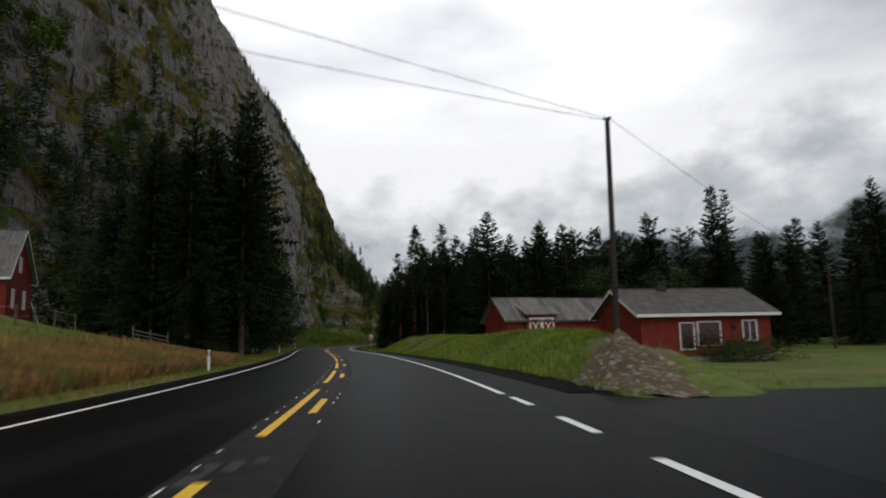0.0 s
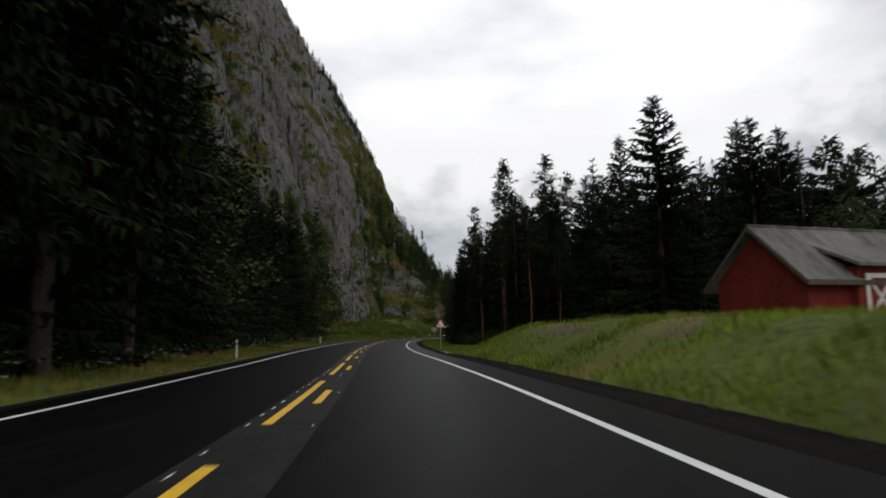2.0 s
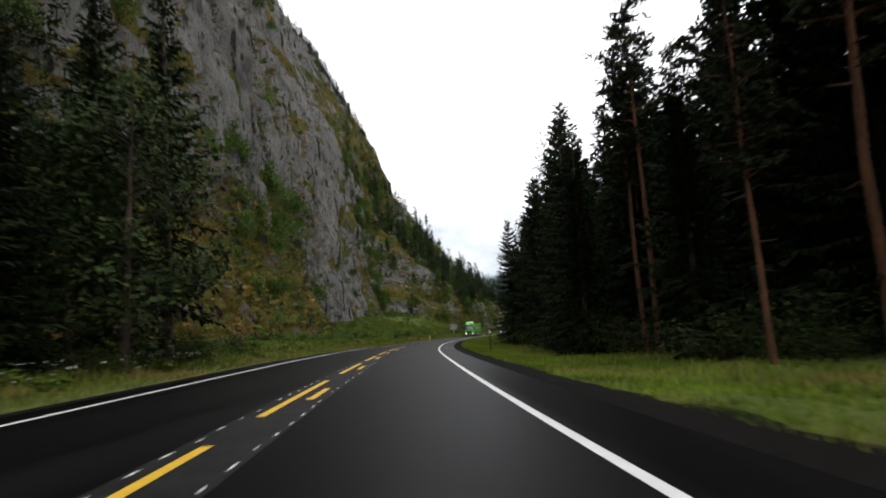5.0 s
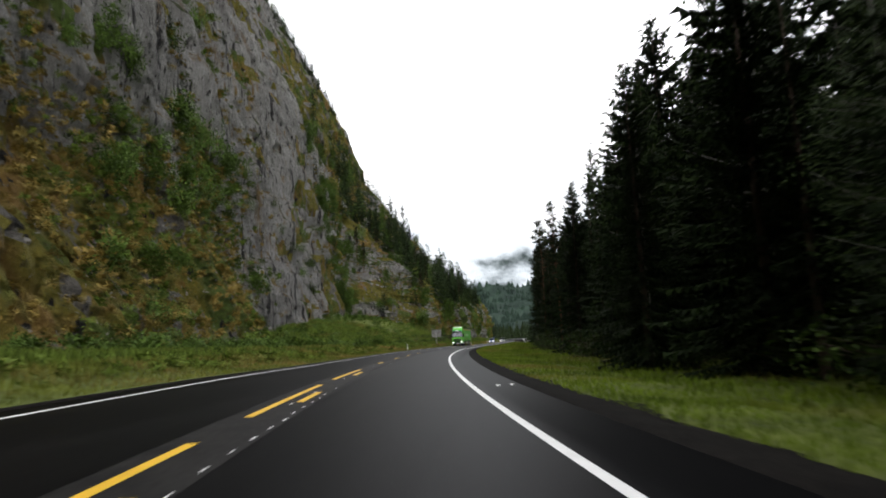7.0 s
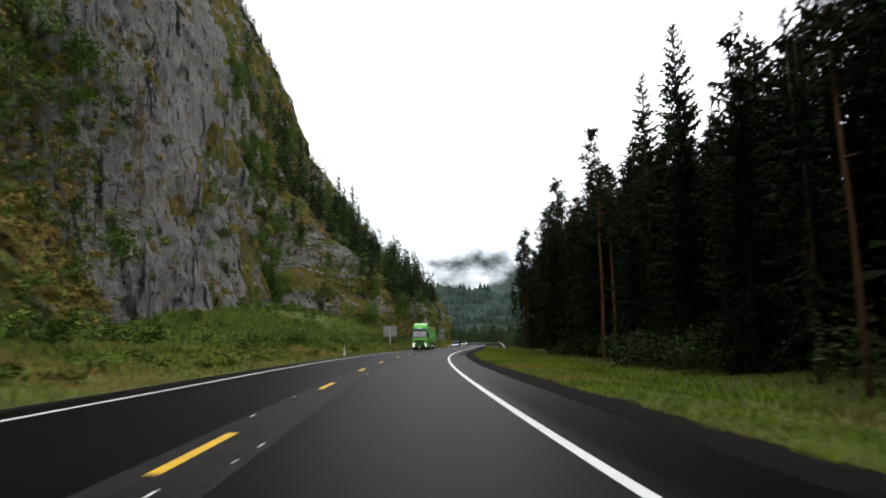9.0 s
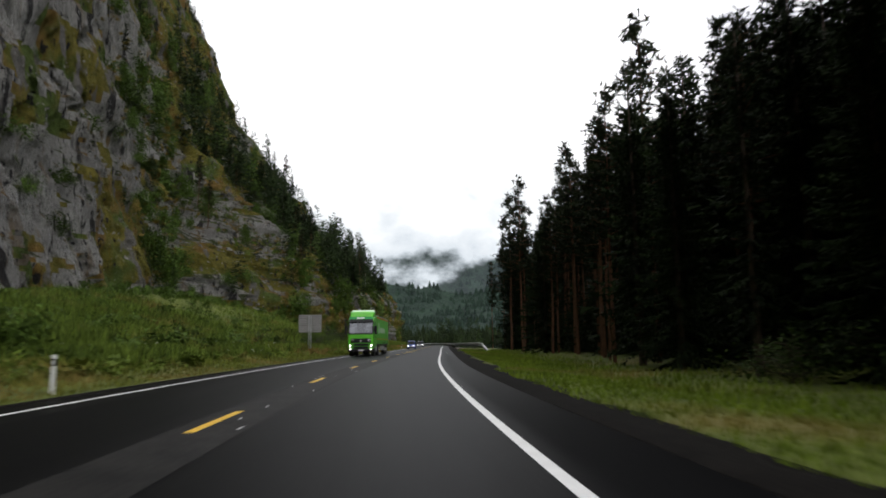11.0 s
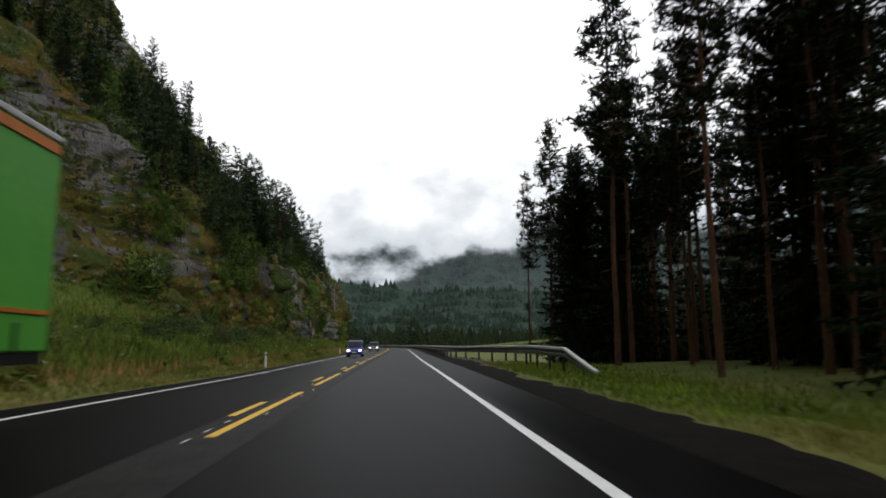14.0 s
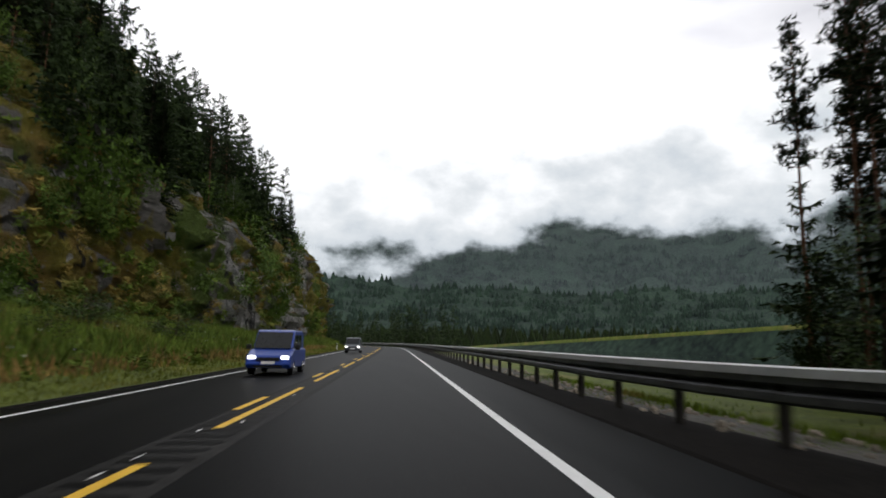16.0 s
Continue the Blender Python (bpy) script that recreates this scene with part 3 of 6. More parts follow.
for lat, y0, y1, keep in ((-0.26, -4, 150, 0.85), (0.67, 88, 184, 0.85), (0.66, 2, 88, 0.22), (-0.25, 205, 330, 0.2), (0.62, 205, 330, 0.2), (0.3, 2, 420, 0.1), (-0.1, 330, 420, 0.25)):
    s = s_of(y0)
    while s < s_of(y1):
        if rnd.random() < keep:
            dash("setting_out_mark", s, rnd.uniform(0.18, 0.38), lat + rnd.uniform(-0.025, 0.025), WHITE_LINE, rnd.uniform(0.02, 0.04))
        s += 1.12 * rnd.uniform(0.93, 1.07)

# sprayed signs on the asphalt of the shoulder and pale smears on the band
for k, (y, lat) in enumerate(((184.0, 5.3), (184.3, 5.75), (334.5, 5.3))):
    for a, b, w in ((-0.25, 0.5, 0.07), (0.1, 0.35, 0.06), (-0.05, 0.22, 0.16)):
        dash("sprayed_mark", s_of(y + a), b, lat + 0.25 * a, WHITE_LINE, w, 0.006 + 0.001 * k)
for y, n in ((7.1, 5), (334.8, 4), (182.0, 4), (31, 3)):
    for k in range(n):
        dash("pale_smear", s_of(y + rnd.uniform(-0.5, 0.6)), rnd.uniform(0.3, 0.7), rnd.uniform(-0.15, 0.35), SMEAR, rnd.uniform(0.08, 0.22), 0.0066 + 0.0004 * k)

# side road to the right
side_v = [(*at_road(y, 5.9), 0) for y in (-16, -10, 0, 8, 13, 15.2)]
far_v = [(46, -14, 0), (46, -9, 0), (46, 0, 0), (46, 7, 0), (46, 11, 0), (46, 13.2, 0)]
sv = [(x, y, road_z(y, 5.9) + 0.002) for x, y, _ in side_v] + [(x, y, 0.16) for x, y, _ in far_v]
side_road = new("road", mesh_of("side_road", sv, [(i, i + 6, i + 7, i + 1) for i in range(5)], ASPHALT))
tagged(side_road, "black asphalt side road joining the main road", "road", kind="structure")


# ---- cliff ----
def cliff_x(y, z):
    """Plan x of the rock wall at station y and height z."""
    base = np.interp(y, [0, 60, 120, 200, 260, 292, 330, 420, 520], [-78, -74, -68, -63, -64, -68, -69, -70, -68])
    wall = base - np.interp(z, [-5, 0, 18, 52, 85, 100, 127, 150, 171, 190, 217, 247, 286, 345], [-1, 0, 5, 11, 18, 22.5, 33, 44, 55, 65, 83, 100, 122, 155])
    moss = np.interp(y, [60, 120, 180, 225, 262, 290, 320], [-75, -66, -56, -55, -55, -64, -110]) - 0.62 * z
    spur = np.interp(y, [400, 416, 428, 436, 460, 500, 540], [-110, -52, -36, -33, -29, -22, -19]) - np.interp(y, [400, 430, 440, 500], [1.25, 1.1, 0.88, 0.74]) * z
    spur = spur + 0.6 * np.clip(z, 0, 13) * (1 - step(15, 46, z))
    a = np.maximum(wall, moss)
    a = np.maximum(a, spur)
    return a - 1.3 * np.clip(y - 535, 0, None)


cyv = np.concatenate([np.arange(0, 180, 3.0), np.arange(180, 416, 0.8), np.arange(416, 545, 0.7), np.arange(545, 760, 6)])
czv = np.concatenate([np.arange(-2, 44, 0.75), np.arange(44, 120, 2.0), np.arange(120, 340, 4.0)])
QY, QZ = np.meshgrid(cyv, czv, indexing="ij")
qx = cliff_x(QY, QZ)
rough_rock = 1.0 + 0.15 * step(420, 440, QY)
qx = qx + 4.6 * fbm(QY / 34, QZ / 60, 11) + rough_rock * (2.6 * fbm(QY / 8 + 0.12 * QZ / 8, QZ / 42, 12) + 1.6 * fbm(QY / 16, QZ / 6.5, 13) - 3.2 * np.abs(vnoise(QY / 12 + QZ / 40, QZ / 30, 14)) + 1.0 * np.round(2 * fbm(QY / 3.4 + QZ / 30, QZ / 11, 15)) / 2 + 0.5 * fbm(QY / 1.8, QZ / 4, 17))
qx = qx + 1.7 * np.round(2.5 * fbm(QY / 5.5, QZ / 5.5, 18)) / 2.5 * (step(415, 432, QY) + step(140, 160, QY) * (1 - step(280, 300, QY)) * (1 - step(30, 42, QZ)))
qx = qx - 1.1 * np.abs(vnoise(QY / 2.4 + QZ / 30, QZ / 20, 65)) - 1.8 * (np.abs(vnoise(QY / 7 + QZ / 22, QZ / 24, 66)) < 0.05)
# broken blocks on the low face of the spur
low_face = step(398, 416, QY) * (1 - step(40, 75, QZ))
qx = qx + low_face * (2.7 * np.round(2.5 * fbm(QY / 10 + QZ / 19, QZ / 9, 61)) / 2.5 + 1.6 * np.round(3 * fbm(QY / 2.6 - QZ / 9, QZ / 3.6, 62)) / 3 + 0.5 * fbm(QY / 1.1, QZ / 1.4, 63) - 2.2 * (np.abs(vnoise(QY / 6.5 + QZ / 11, QZ / 26, 64)) < 0.09))
qy = QY + 1.2 * fbm(QY / 9, QZ / 9, 16)
cliff = new("cliff", big_mesh("cliff", np.stack([qx, qy, QZ], -1).reshape(-1, 3), grid_faces(len(cyv), len(czv))[:, ::-1], [ROCK, MOSS], smooth=False))
soft = ((np.interp(QY, [60, 120, 180, 225, 262, 290, 320], [-75, -66, -56, -55, -55, -64, -110]) - 0.62 * QZ > cliff_x(QY, QZ) - 1.0) & (QY < 330)) | ((QY > 418) & (QZ < 175) & (cliff_x(QY, QZ) > -66 - 0.3 * QZ) & (fbm(QY / 9, QZ / 6, 52) > np.interp(QZ, [0, 14, 20, 40, 80], [0.15, 0.12, 0.04, -0.02, -0.3])))
soft = soft | ((QY < 235) & (QZ < 150) & (fbm(QY / 9, QZ / 5, 53) > 0.2))
soft = soft | (fbm(QY / 12, QZ / 7, 51) > 0.5 - 0.3 * (step(318, 340, QY) * (1 - step(90, 150, QZ))))
cliff.data.polygons.foreach_set("material_index", soft[:-1, :-1].astype(np.int32).ravel())
tagged(cliff, "steep grey rock cliff with mossy ledges and dark cracks", "cliff", kind="structure")


# ---- lake, mountains and cloud ----
lake = new("water", mesh_of("water", [(-6, 395, -2.3), (420, 395, -2.3), (700, 950, -2.3), (-6, 950, -2.3)], [(0, 1, 2, 3)], WATER))
tagged(lake, "dark still lake reflecting the wooded slopes", "water", kind="structure")

az = np.radians(np.arange(-75, 120, 0.6))
rr = np.concatenate([np.arange(900, 1500, 40), np.arange(1500, 2900, 60)])
AZ, RR = np.meshgrid(az, rr, indexing="ij")
mx, my = RR * np.sin(AZ), 300 + RR * np.cos(AZ)
rise = 820 + 260 * fbm(np.degrees(AZ) / 22, RR / 900, 41) + 160 * fbm(np.degrees(AZ) / 6, RR / 500, 42)
mz = -3 + np.minimum(step(950, 2700, RR) * rise, 480 + 30 * fbm(mx / 200, my / 200, 44)) + 14 * fbm(mx / 60, my / 60, 43) * step(900, 1200, RR)
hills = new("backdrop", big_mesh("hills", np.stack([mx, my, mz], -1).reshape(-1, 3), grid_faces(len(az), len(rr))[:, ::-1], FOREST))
# sloping grassy embankment beyond the lake
ev, ef = [], []
for k in range(25):
    t = k / 24
    ex, ey, ez = 100 + 140 * t, 930 - 370 * t, -1.0 + 19 * t
    ev += [(ex - 6, ey - 10, -4.0), (ex, ey, ez - 2.2), (ex + 0.5, ey + 1.0, ez), (ex + 12, ey + 14, -6.0)]
for k in range(24):
    ef += [(4 * k + j, 4 * k + 4 + j, 4 * k + 5 + j, 4 * k + 1 + j) for j in range(3)]
dam = new("backdrop", mesh_of("embankment", ev, ef, [FOREST, GROUND], True))
dam.data.polygons.foreach_set("material_index", [1 if j == 1 else 0 for _ in range(24) for j in range(3)])
tagged(dam, "far grassy embankment above the lake shore", "embankment", kind="structure")
tagged(hills, "distant dark wooded mountainsides under cloud", "mountains", kind="structure")

# cloud brightness is put in as emission, not lit by the sky
CLOUD = bpy.data.materials.new("low_cloud")
CLOUD.use_nodes = True
cn, ck = CLOUD.node_tree.nodes, CLOUD.node_tree.links
cn.clear()
c_out, c_mix, c_tr, c_em = cn.new("ShaderNodeOutputMaterial"), cn.new("ShaderNodeMixShader"), cn.new("ShaderNodeBsdfTransparent"), cn.new("ShaderNodeEmission")
c_tc, c_map, c_no, c_sep = cn.new("ShaderNodeTexCoord"), cn.new("ShaderNodeMapping"), cn.new("ShaderNodeTexNoise"), cn.new("ShaderNodeSeparateXYZ")
c_map.inputs["Location"].default_value = (2.3, 0.4, 0.0)
c_map.inputs["Scale"].default_value = (0.0064, 0.0064, 0.0095)
c_no.inputs["Scale"].default_value, c_no.inputs["Detail"].default_value, c_no.inputs["Roughness"].default_value = 1.0, 6, 0.53
c_h, c_add, c_r = cn.new("ShaderNodeMapRange"), cn.new("ShaderNodeMath"), cn.new("ShaderNodeMapRange")
c_h.inputs[1].default_value, c_h.inputs[2].default_value, c_h.inputs[3].default_value, c_h.inputs[4].default_value = 6, 306, -0.22, 0.36
c_h.clamp = False
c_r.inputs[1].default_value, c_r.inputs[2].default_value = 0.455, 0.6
# least opacity: a thin glowing bluish veil stands in for haze
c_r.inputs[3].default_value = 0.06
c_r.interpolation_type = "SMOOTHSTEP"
c_col = cn.new("ShaderNodeValToRGB")
c_col.color_ramp.elements[0].position, c_col.color_ramp.elements[0].color = 0.42, (0.36, 0.42, 0.48, 1)
c_col.color_ramp.elements[1].position, c_col.color_ramp.elements[1].color = 1.0, (1.08, 1.08, 1.1, 1)
c_mid = c_col.color_ramp.elements.new(0.7)
c_mid.color = (0.64, 0.67, 0.7, 1)
ck.new(c_tc.outputs["Object"], c_map.inputs[0])
ck.new(c_map.outputs[0], c_no.inputs["Vector"])
ck.new(c_tc.outputs["Object"], c_sep.inputs[0])
# the cloud base climbs towards the east
c_low, c_sl = cn.new("ShaderNodeMapRange"), cn.new("ShaderNodeMath")
c_low.inputs[1].default_value, c_low.inputs[2].default_value, c_low.inputs[3].default_value, c_low.inputs[4].default_value = 0, 800, 0, 125
c_sl.operation = "SUBTRACT"
ck.new(c_sep.outputs[0], c_low.inputs[0])
ck.new(c_sep.outputs[2], c_sl.inputs[0])
ck.new(c_low.outputs[0], c_sl.inputs[1])
ck.new(c_sl.outputs[0], c_h.inputs[0])
ck.new(c_no.outputs[0], c_add.inputs[0])
ck.new(c_h.outputs[0], c_add.inputs[1])
ck.new(c_add.outputs[0], c_r.inputs[0])
ck.new(c_add.outputs[0], c_col.inputs[0])
ck.new(c_col.outputs[0], c_em.inputs[0])
c_top, c_mul = cn.new("ShaderNodeMapRange"), cn.new("ShaderNodeMath")
c_top.inputs[1].default_value, c_top.inputs[2].default_value, c_top.inputs[3].default_value, c_top.inputs[4].default_value = 440, 640, 1.0, 0.0
c_top.interpolation_type = "SMOOTHSTEP"
c_mul.operation = "MULTIPLY"
ck.new(c_sep.outputs[2], c_top.inputs[0])
ck.new(c_r.outputs[0], c_mul.inputs[0])
ck.new(c_top.outputs[0], c_mul.inputs[1])
ck.new(c_mul.outputs[0], c_mix.inputs[0])
ck.new(c_tr.outputs[0], c_mix.inputs[1])
ck.new(c_em.outputs[0], c_mix.inputs[2])
ck.new(c_mix.outputs[0], c_out.inputs[0])
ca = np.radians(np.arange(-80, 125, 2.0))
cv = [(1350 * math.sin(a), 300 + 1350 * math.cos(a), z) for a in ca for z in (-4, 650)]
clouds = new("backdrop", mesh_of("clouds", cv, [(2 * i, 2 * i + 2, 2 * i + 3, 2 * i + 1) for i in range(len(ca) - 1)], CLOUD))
tagged(clouds, "glowing sheet of low white cloud, mist and painted haze before the mountainsides", "clouds", kind="structure")


# ---- trees ----
def spruce_meshes(name, seed, height, width, density=1.0, droop=0.35, ragged=0.25, bare=0.08):
    """Trunk and crown of a spruce: whorls of drooping boughs with side twigs."""
    rn = random.Random(seed)
    v, f = [], []

    def tri(a, b, c):
        i = len(v)
        v.extend((a, b, c))
        f.append((i, i + 1, i + 2))

    z = height * bare
    while z < height * 0.985:
        up = (z - height * bare) / (height * (1 - bare))
        reach = width * ((1 - up) ** 0.8) * (0.55 + 0.45 * min(1, up * 6 + 0.3)) + 0.12
        for b in range(max(4, round((7 if up < 0.8 else 5) * density))):
            a = rn.uniform(0, math.tau)
            r = reach * rn.uniform(1 - ragged * 1.6, 1.08)
            zz = z + rn.uniform(-0.2, 0.2)
            ca, sa = math.cos(a), math.sin(a)
            lift = 0.25 * up - droop * (1 - up)
            n = max(3, int(r / 0.42 * density))
            prev = None
            for k in range(n + 1):
                t = k / n
                p = Vector((ca * r * t, sa * r * t, zz + r * (lift * t - 0.3 * t * t * (1 - up) + 0.28 * t**3)))
                if prev is not None:
                    w = (0.24 + 0.26 * (1 - t)) * min(1.0, r * 0.55 + 0.25)
                    for side in (-1, 1):
                        d = Vector((-sa * side, ca * side, 0))
                        tip = p + d * w * rn.uniform(0.7, 1.25) + Vector((ca, sa, 0)) * rn.uniform(0.0, 0.4) - Vector((0, 0, 0.02 + 0.3 * rn.random()))
                        tri(prev.lerp(p, 0.25), p, tip)
                    if rn.random() < 0.75:
                        tri(prev, p, (prev + p) / 2 - Vector((rn.uniform(-0.1, 0.1), rn.uniform(-0.1, 0.1), 0.22 + 0.3 * rn.random())))
                prev = p
            tri(prev, prev + Vector((ca * 0.3, sa * 0.3, 0.08)), prev + Vector((-sa * 0.12, ca * 0.12, -0.05)))
        z += height * 0.021 / density * rn.uniform(0.7, 1.3) + 0.05
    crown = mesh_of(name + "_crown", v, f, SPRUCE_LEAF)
    bm = bmesh.new()
    bmesh.ops.create_cone(bm, cap_ends=True, segments=9, radius1=0.011 * height + 0.05, radius2=0.02, depth=height + 0.6, matrix=Matrix.Translation((0, 0, height / 2 - 0.3)))
    trunk = bpy.data.meshes.new(name + "_trunk")
    bm.to_mesh(trunk)
    bm.free()
    trunk.materials.append(BARK)
    return trunk, crown


def tuft(v, f, rn, c, size, n, flat=1.0):
    for _ in range(n):
        d = Vector((rn.gauss(0, 1), rn.gauss(0, 1), rn.gauss(0, 1) * flat + 0.25))
        d.normalize()
        e = d.orthogonal().normalized()
        e.rotate(Matrix.Rotation(rn.uniform(0, math.tau), 3, d))
        i = len(v)
        s = size * rn.uniform(0.6, 1.25)
        o = c + Vector((rn.gauss(0, 1), rn.gauss(0, 1), rn.gauss(0, 0.6))) * size * 0.35
        v.extend((o - e * s * 0.16, o + e * s * 0.16, o + d * s))
        f.append((i, i + 1, i + 2))


def pine_meshes(name, seed, height, width, start=0.5, leafmat=None, barkmat=None, tuft_size=0.55):
    """Trunk with bare limbs below and clumped needles above."""
    rn = random.Random(seed)
    bm = bmesh.new()
    bend = [Vector((0, 0, -0.3))]
    for k in range(1, 9):
        bend.append(Vector((bend[-1].x + rn.uniform(-0.12, 0.12), bend[-1].y + rn.uniform(-0.12, 0.12), height * k / 8)))
    rad = lambda z: (0.0065 * height + 0.02) * (1 - z / height) + 0.03  # noqa: E731

    def limb(a, b, r0, r1, seg=7):
        bmesh.ops.create_cone(bm, cap_ends=False, segments=seg, radius1=r0, radius2=r1, depth=(b - a).length, matrix=Matrix.Translation((a + b) / 2) @ (b - a).to_track_quat("Z", "Y").to_matrix().to_4x4())

    for a, b in zip(bend, bend[1:]):
        limb(a, b, rad(max(0, a.z)), rad(b.z), 9)
    on = lambda z: bend[min(7, int(max(0, z) / height * 8))].lerp(bend[min(7, int(max(0, z) / height * 8)) + 1], (max(0, z) / height * 8) % 1 if z < height else 1)  # noqa: E731
    v, f = [], []
    z = height * start * 0.55
    while z < height * 0.99:
        up = z / height
        leafy = up > start
        for _ in range(rn.choice((2, 3, 4)) if leafy else 1):
            a = rn.uniform(0, math.tau)
            t = (up - start) / (1 - start)
            r = width * (math.sqrt(max(0.05, 1 - t)) * (0.6 + 0.4 * min(1, t * 4))) * rn.uniform(0.5, 1.1) if leafy else width * rn.uniform(0.2, 0.6)
            p0 = on(z)
            rise = rn.uniform(-0.1, 0.35) if leafy else rn.uniform(-0.35, 0.05)
            p1 = p0 + Vector((math.cos(a) * r, math.sin(a) * r, r * rise))
            limb(p0, p1, 0.035 + 0.012 * r, 0.012, 4)
            if leafy or rn.random() < 0.25:
                for k in range(max(2, int(r / 0.38))):
                    u = rn.uniform(0.35, 1.05)
                    c = p0.lerp(p1, u) + Vector((rn.gauss(0, 0.28), rn.gauss(0, 0.28), rn.gauss(0.1, 0.16)))
                    tuft(v, f, rn, c, tuft_size, 11, 0.6)
        z += height * (0.022 if leafy else 0.05) * rn.uniform(0.7, 1.4)
    tuft(v, f, rn, bend[-1], 0.7, 20)
    trunk = bpy.data.meshes.new(name + "_trunk")
    bm.to_mesh(trunk)
    bm.free()
    trunk.materials.append(barkmat or PINE_BARK)
    return trunk, mesh_of(name + "_crown", v, f, leafmat or PINE_LEAF)


def leafy_meshes(name, seed, height, width, leafmat, barkmat, leaf=0.24, start=0.2, weeping=0.0, tip_up=0.5, full=8):
    """A broad-leaved tree: trunk, rising limbs, many small leaf clumps."""
    rn = random.Random(seed)
    bm = bmesh.new()
    v, f = [], []

    def limb(a, b, r0, r1, seg=6):
        bmesh.ops.create_cone(bm, cap_ends=False, segments=seg, radius1=r0, radius2=r1, depth=(b - a).length, matrix=Matrix.Translation((a + b) / 2) @ (b - a).to_track_quat("Z", "Y").to_matrix().to_4x4())

    top = Vector((rn.uniform(-0.3, 0.3), rn.uniform(-0.3, 0.3), height))
    limb(Vector((0, 0, -0.3)), top, 0.011 * height + 0.03, 0.02, 9)
    n = int(20 + height * 2.6)
    for k in range(n):
        up = start + (0.97 - start) * (k + rn.random()) / n
        p0 = Vector((0, 0, -0.3)).lerp(top, up)
        a = rn.uniform(0, math.tau)
        r = width * math.sin(math.pi * min(1, 0.18 + 0.82 * (up - start) / (1 - start)) ** 0.8) * rn.uniform(0.55, 1.1) + 0.3
        p1 = p0 + Vector((math.cos(a) * r, math.sin(a) * r, r * rn.uniform(0.2, 0.9) * tip_up * 2))
        limb(p0, p1, 0.012 + 0.007 * r, 0.006, 4)
        for _ in range(max(2, int(r * full))):
            c = p0.lerp(p1, rn.uniform(0.3, 1.1)) + Vector((rn.gauss(0, 0.3), rn.gauss(0, 0.3), rn.gauss(0, 0.3) - weeping * rn.random()))
            for _ in range(7):
                o = c + Vector((rn.gauss(0, 0.22), rn.gauss(0, 0.22), rn.gauss(0, 0.22)))
                d = Vector((rn.gauss(0, 1), rn.gauss(0, 1), rn.gauss(0, 1))).normalized()
                e = d.orthogonal().normalized()
                s = leaf * rn.uniform(0.6, 1.2)
                i = len(v)
                v.extend((o, o + d * s * 0.5 + e * s * 0.35, o + d * s, o + d * s * 0.5 - e * s * 0.35))
                f.append((i, i + 1, i + 2, i + 3))
    trunk = bpy.data.meshes.new(name + "_trunk")
    bm.to_mesh(trunk)
    bm.free()
    trunk.materials.append(barkmat)
    return trunk, mesh_of(name + "_crown", v, f, leafmat)


def tree_kind(name, meshes, label, category, group):
    """The first tree of a kind, from which the others are copied; it takes the first place."""
    t = thing(name, label, category, group=group)
    part("trunk", meshes[0], None, t)
    part("crown", meshes[1], None, t)
    t["free"] = 1
    return t


def plant(kind, x, y, scale=1.0, turn=0.0, z=None, wide=1.0, lean=0.0):
    m = Matrix.Translation((x, y, (ground_at(x, y) if z is None else z) - 0.05)) @ pose(0, 0, 0, lean, lean * 0.5, turn) @ Matrix.Diagonal((scale * wide, scale * wide, scale, 1))
    if kind.get("free"):
        del kind["free"]
        kind.matrix_basis = m
        kind["first"] = 1
        return kind
    c = copy_first(kind, m)
    return c


def copy_first(kind, m):
    s = kind.matrix_basis.copy()
    kind.matrix_basis = Matrix.Identity(4)
    c = copy_thing(kind, m)
    kind.matrix_basis = s
    if "first" in c:
        del c["first"]
    return c


SPRUCE = [tree_kind("spruce_tree", spruce_meshes("spruce", s, 22.0, w, d, dr, rg, br), lab, "tree", "spruces along the road")
          for s, w, d, dr, rg, br, lab in (
    (1, 4.4, 1.25, 0.35, 0.25, 0.05, "tall dark green spruce with drooping boughs"),
    (2, 3.5, 1.2, 0.45, 0.3, 0.08, "slender dark green spruce with ragged boughs"),
    (3, 5.2, 1.25, 0.3, 0.22, 0.04, "broad dark spruce with boughs to the ground"),
    (4, 3.1, 1.0, 0.5, 0.4, 0.14, "thin spruce with open ragged crown"),
    (5, 4.7, 1.3, 0.5, 0.25, 0.2, "tall old spruce with bare lower stem"))]
PINE = [tree_kind("pine_tree", pine_meshes("pine", s, 24.0, w, st), lab, "tree", "pines at the forest edge")
        for s, w, st, lab in (
    (11, 2.6, 0.5, "tall pine with bare reddish trunk and high crown"),
    (12, 2.2, 0.58, "slim pine with long bare reddish trunk"),
    (13, 2.9, 0.42, "tall pine with deep open dark crown"))]
BIRCH = [tree_kind("birch_tree", leafy_meshes("birch", 21, 14.0, 2.6, BIRCH_LEAF, BIRCH_BARK, 0.16, 0.22, 0.9, full=11), "green birch with thin pale trunk and hanging twigs", "tree", "birches"),
         tree_kind("birch_tree", leafy_meshes("birch", 22, 11.0, 2.9, BIRCH_LEAF, BARK, 0.26, 0.1, 0.2), "leafy young green broadleaf tree on the slope", "tree", "broadleaf trees")]
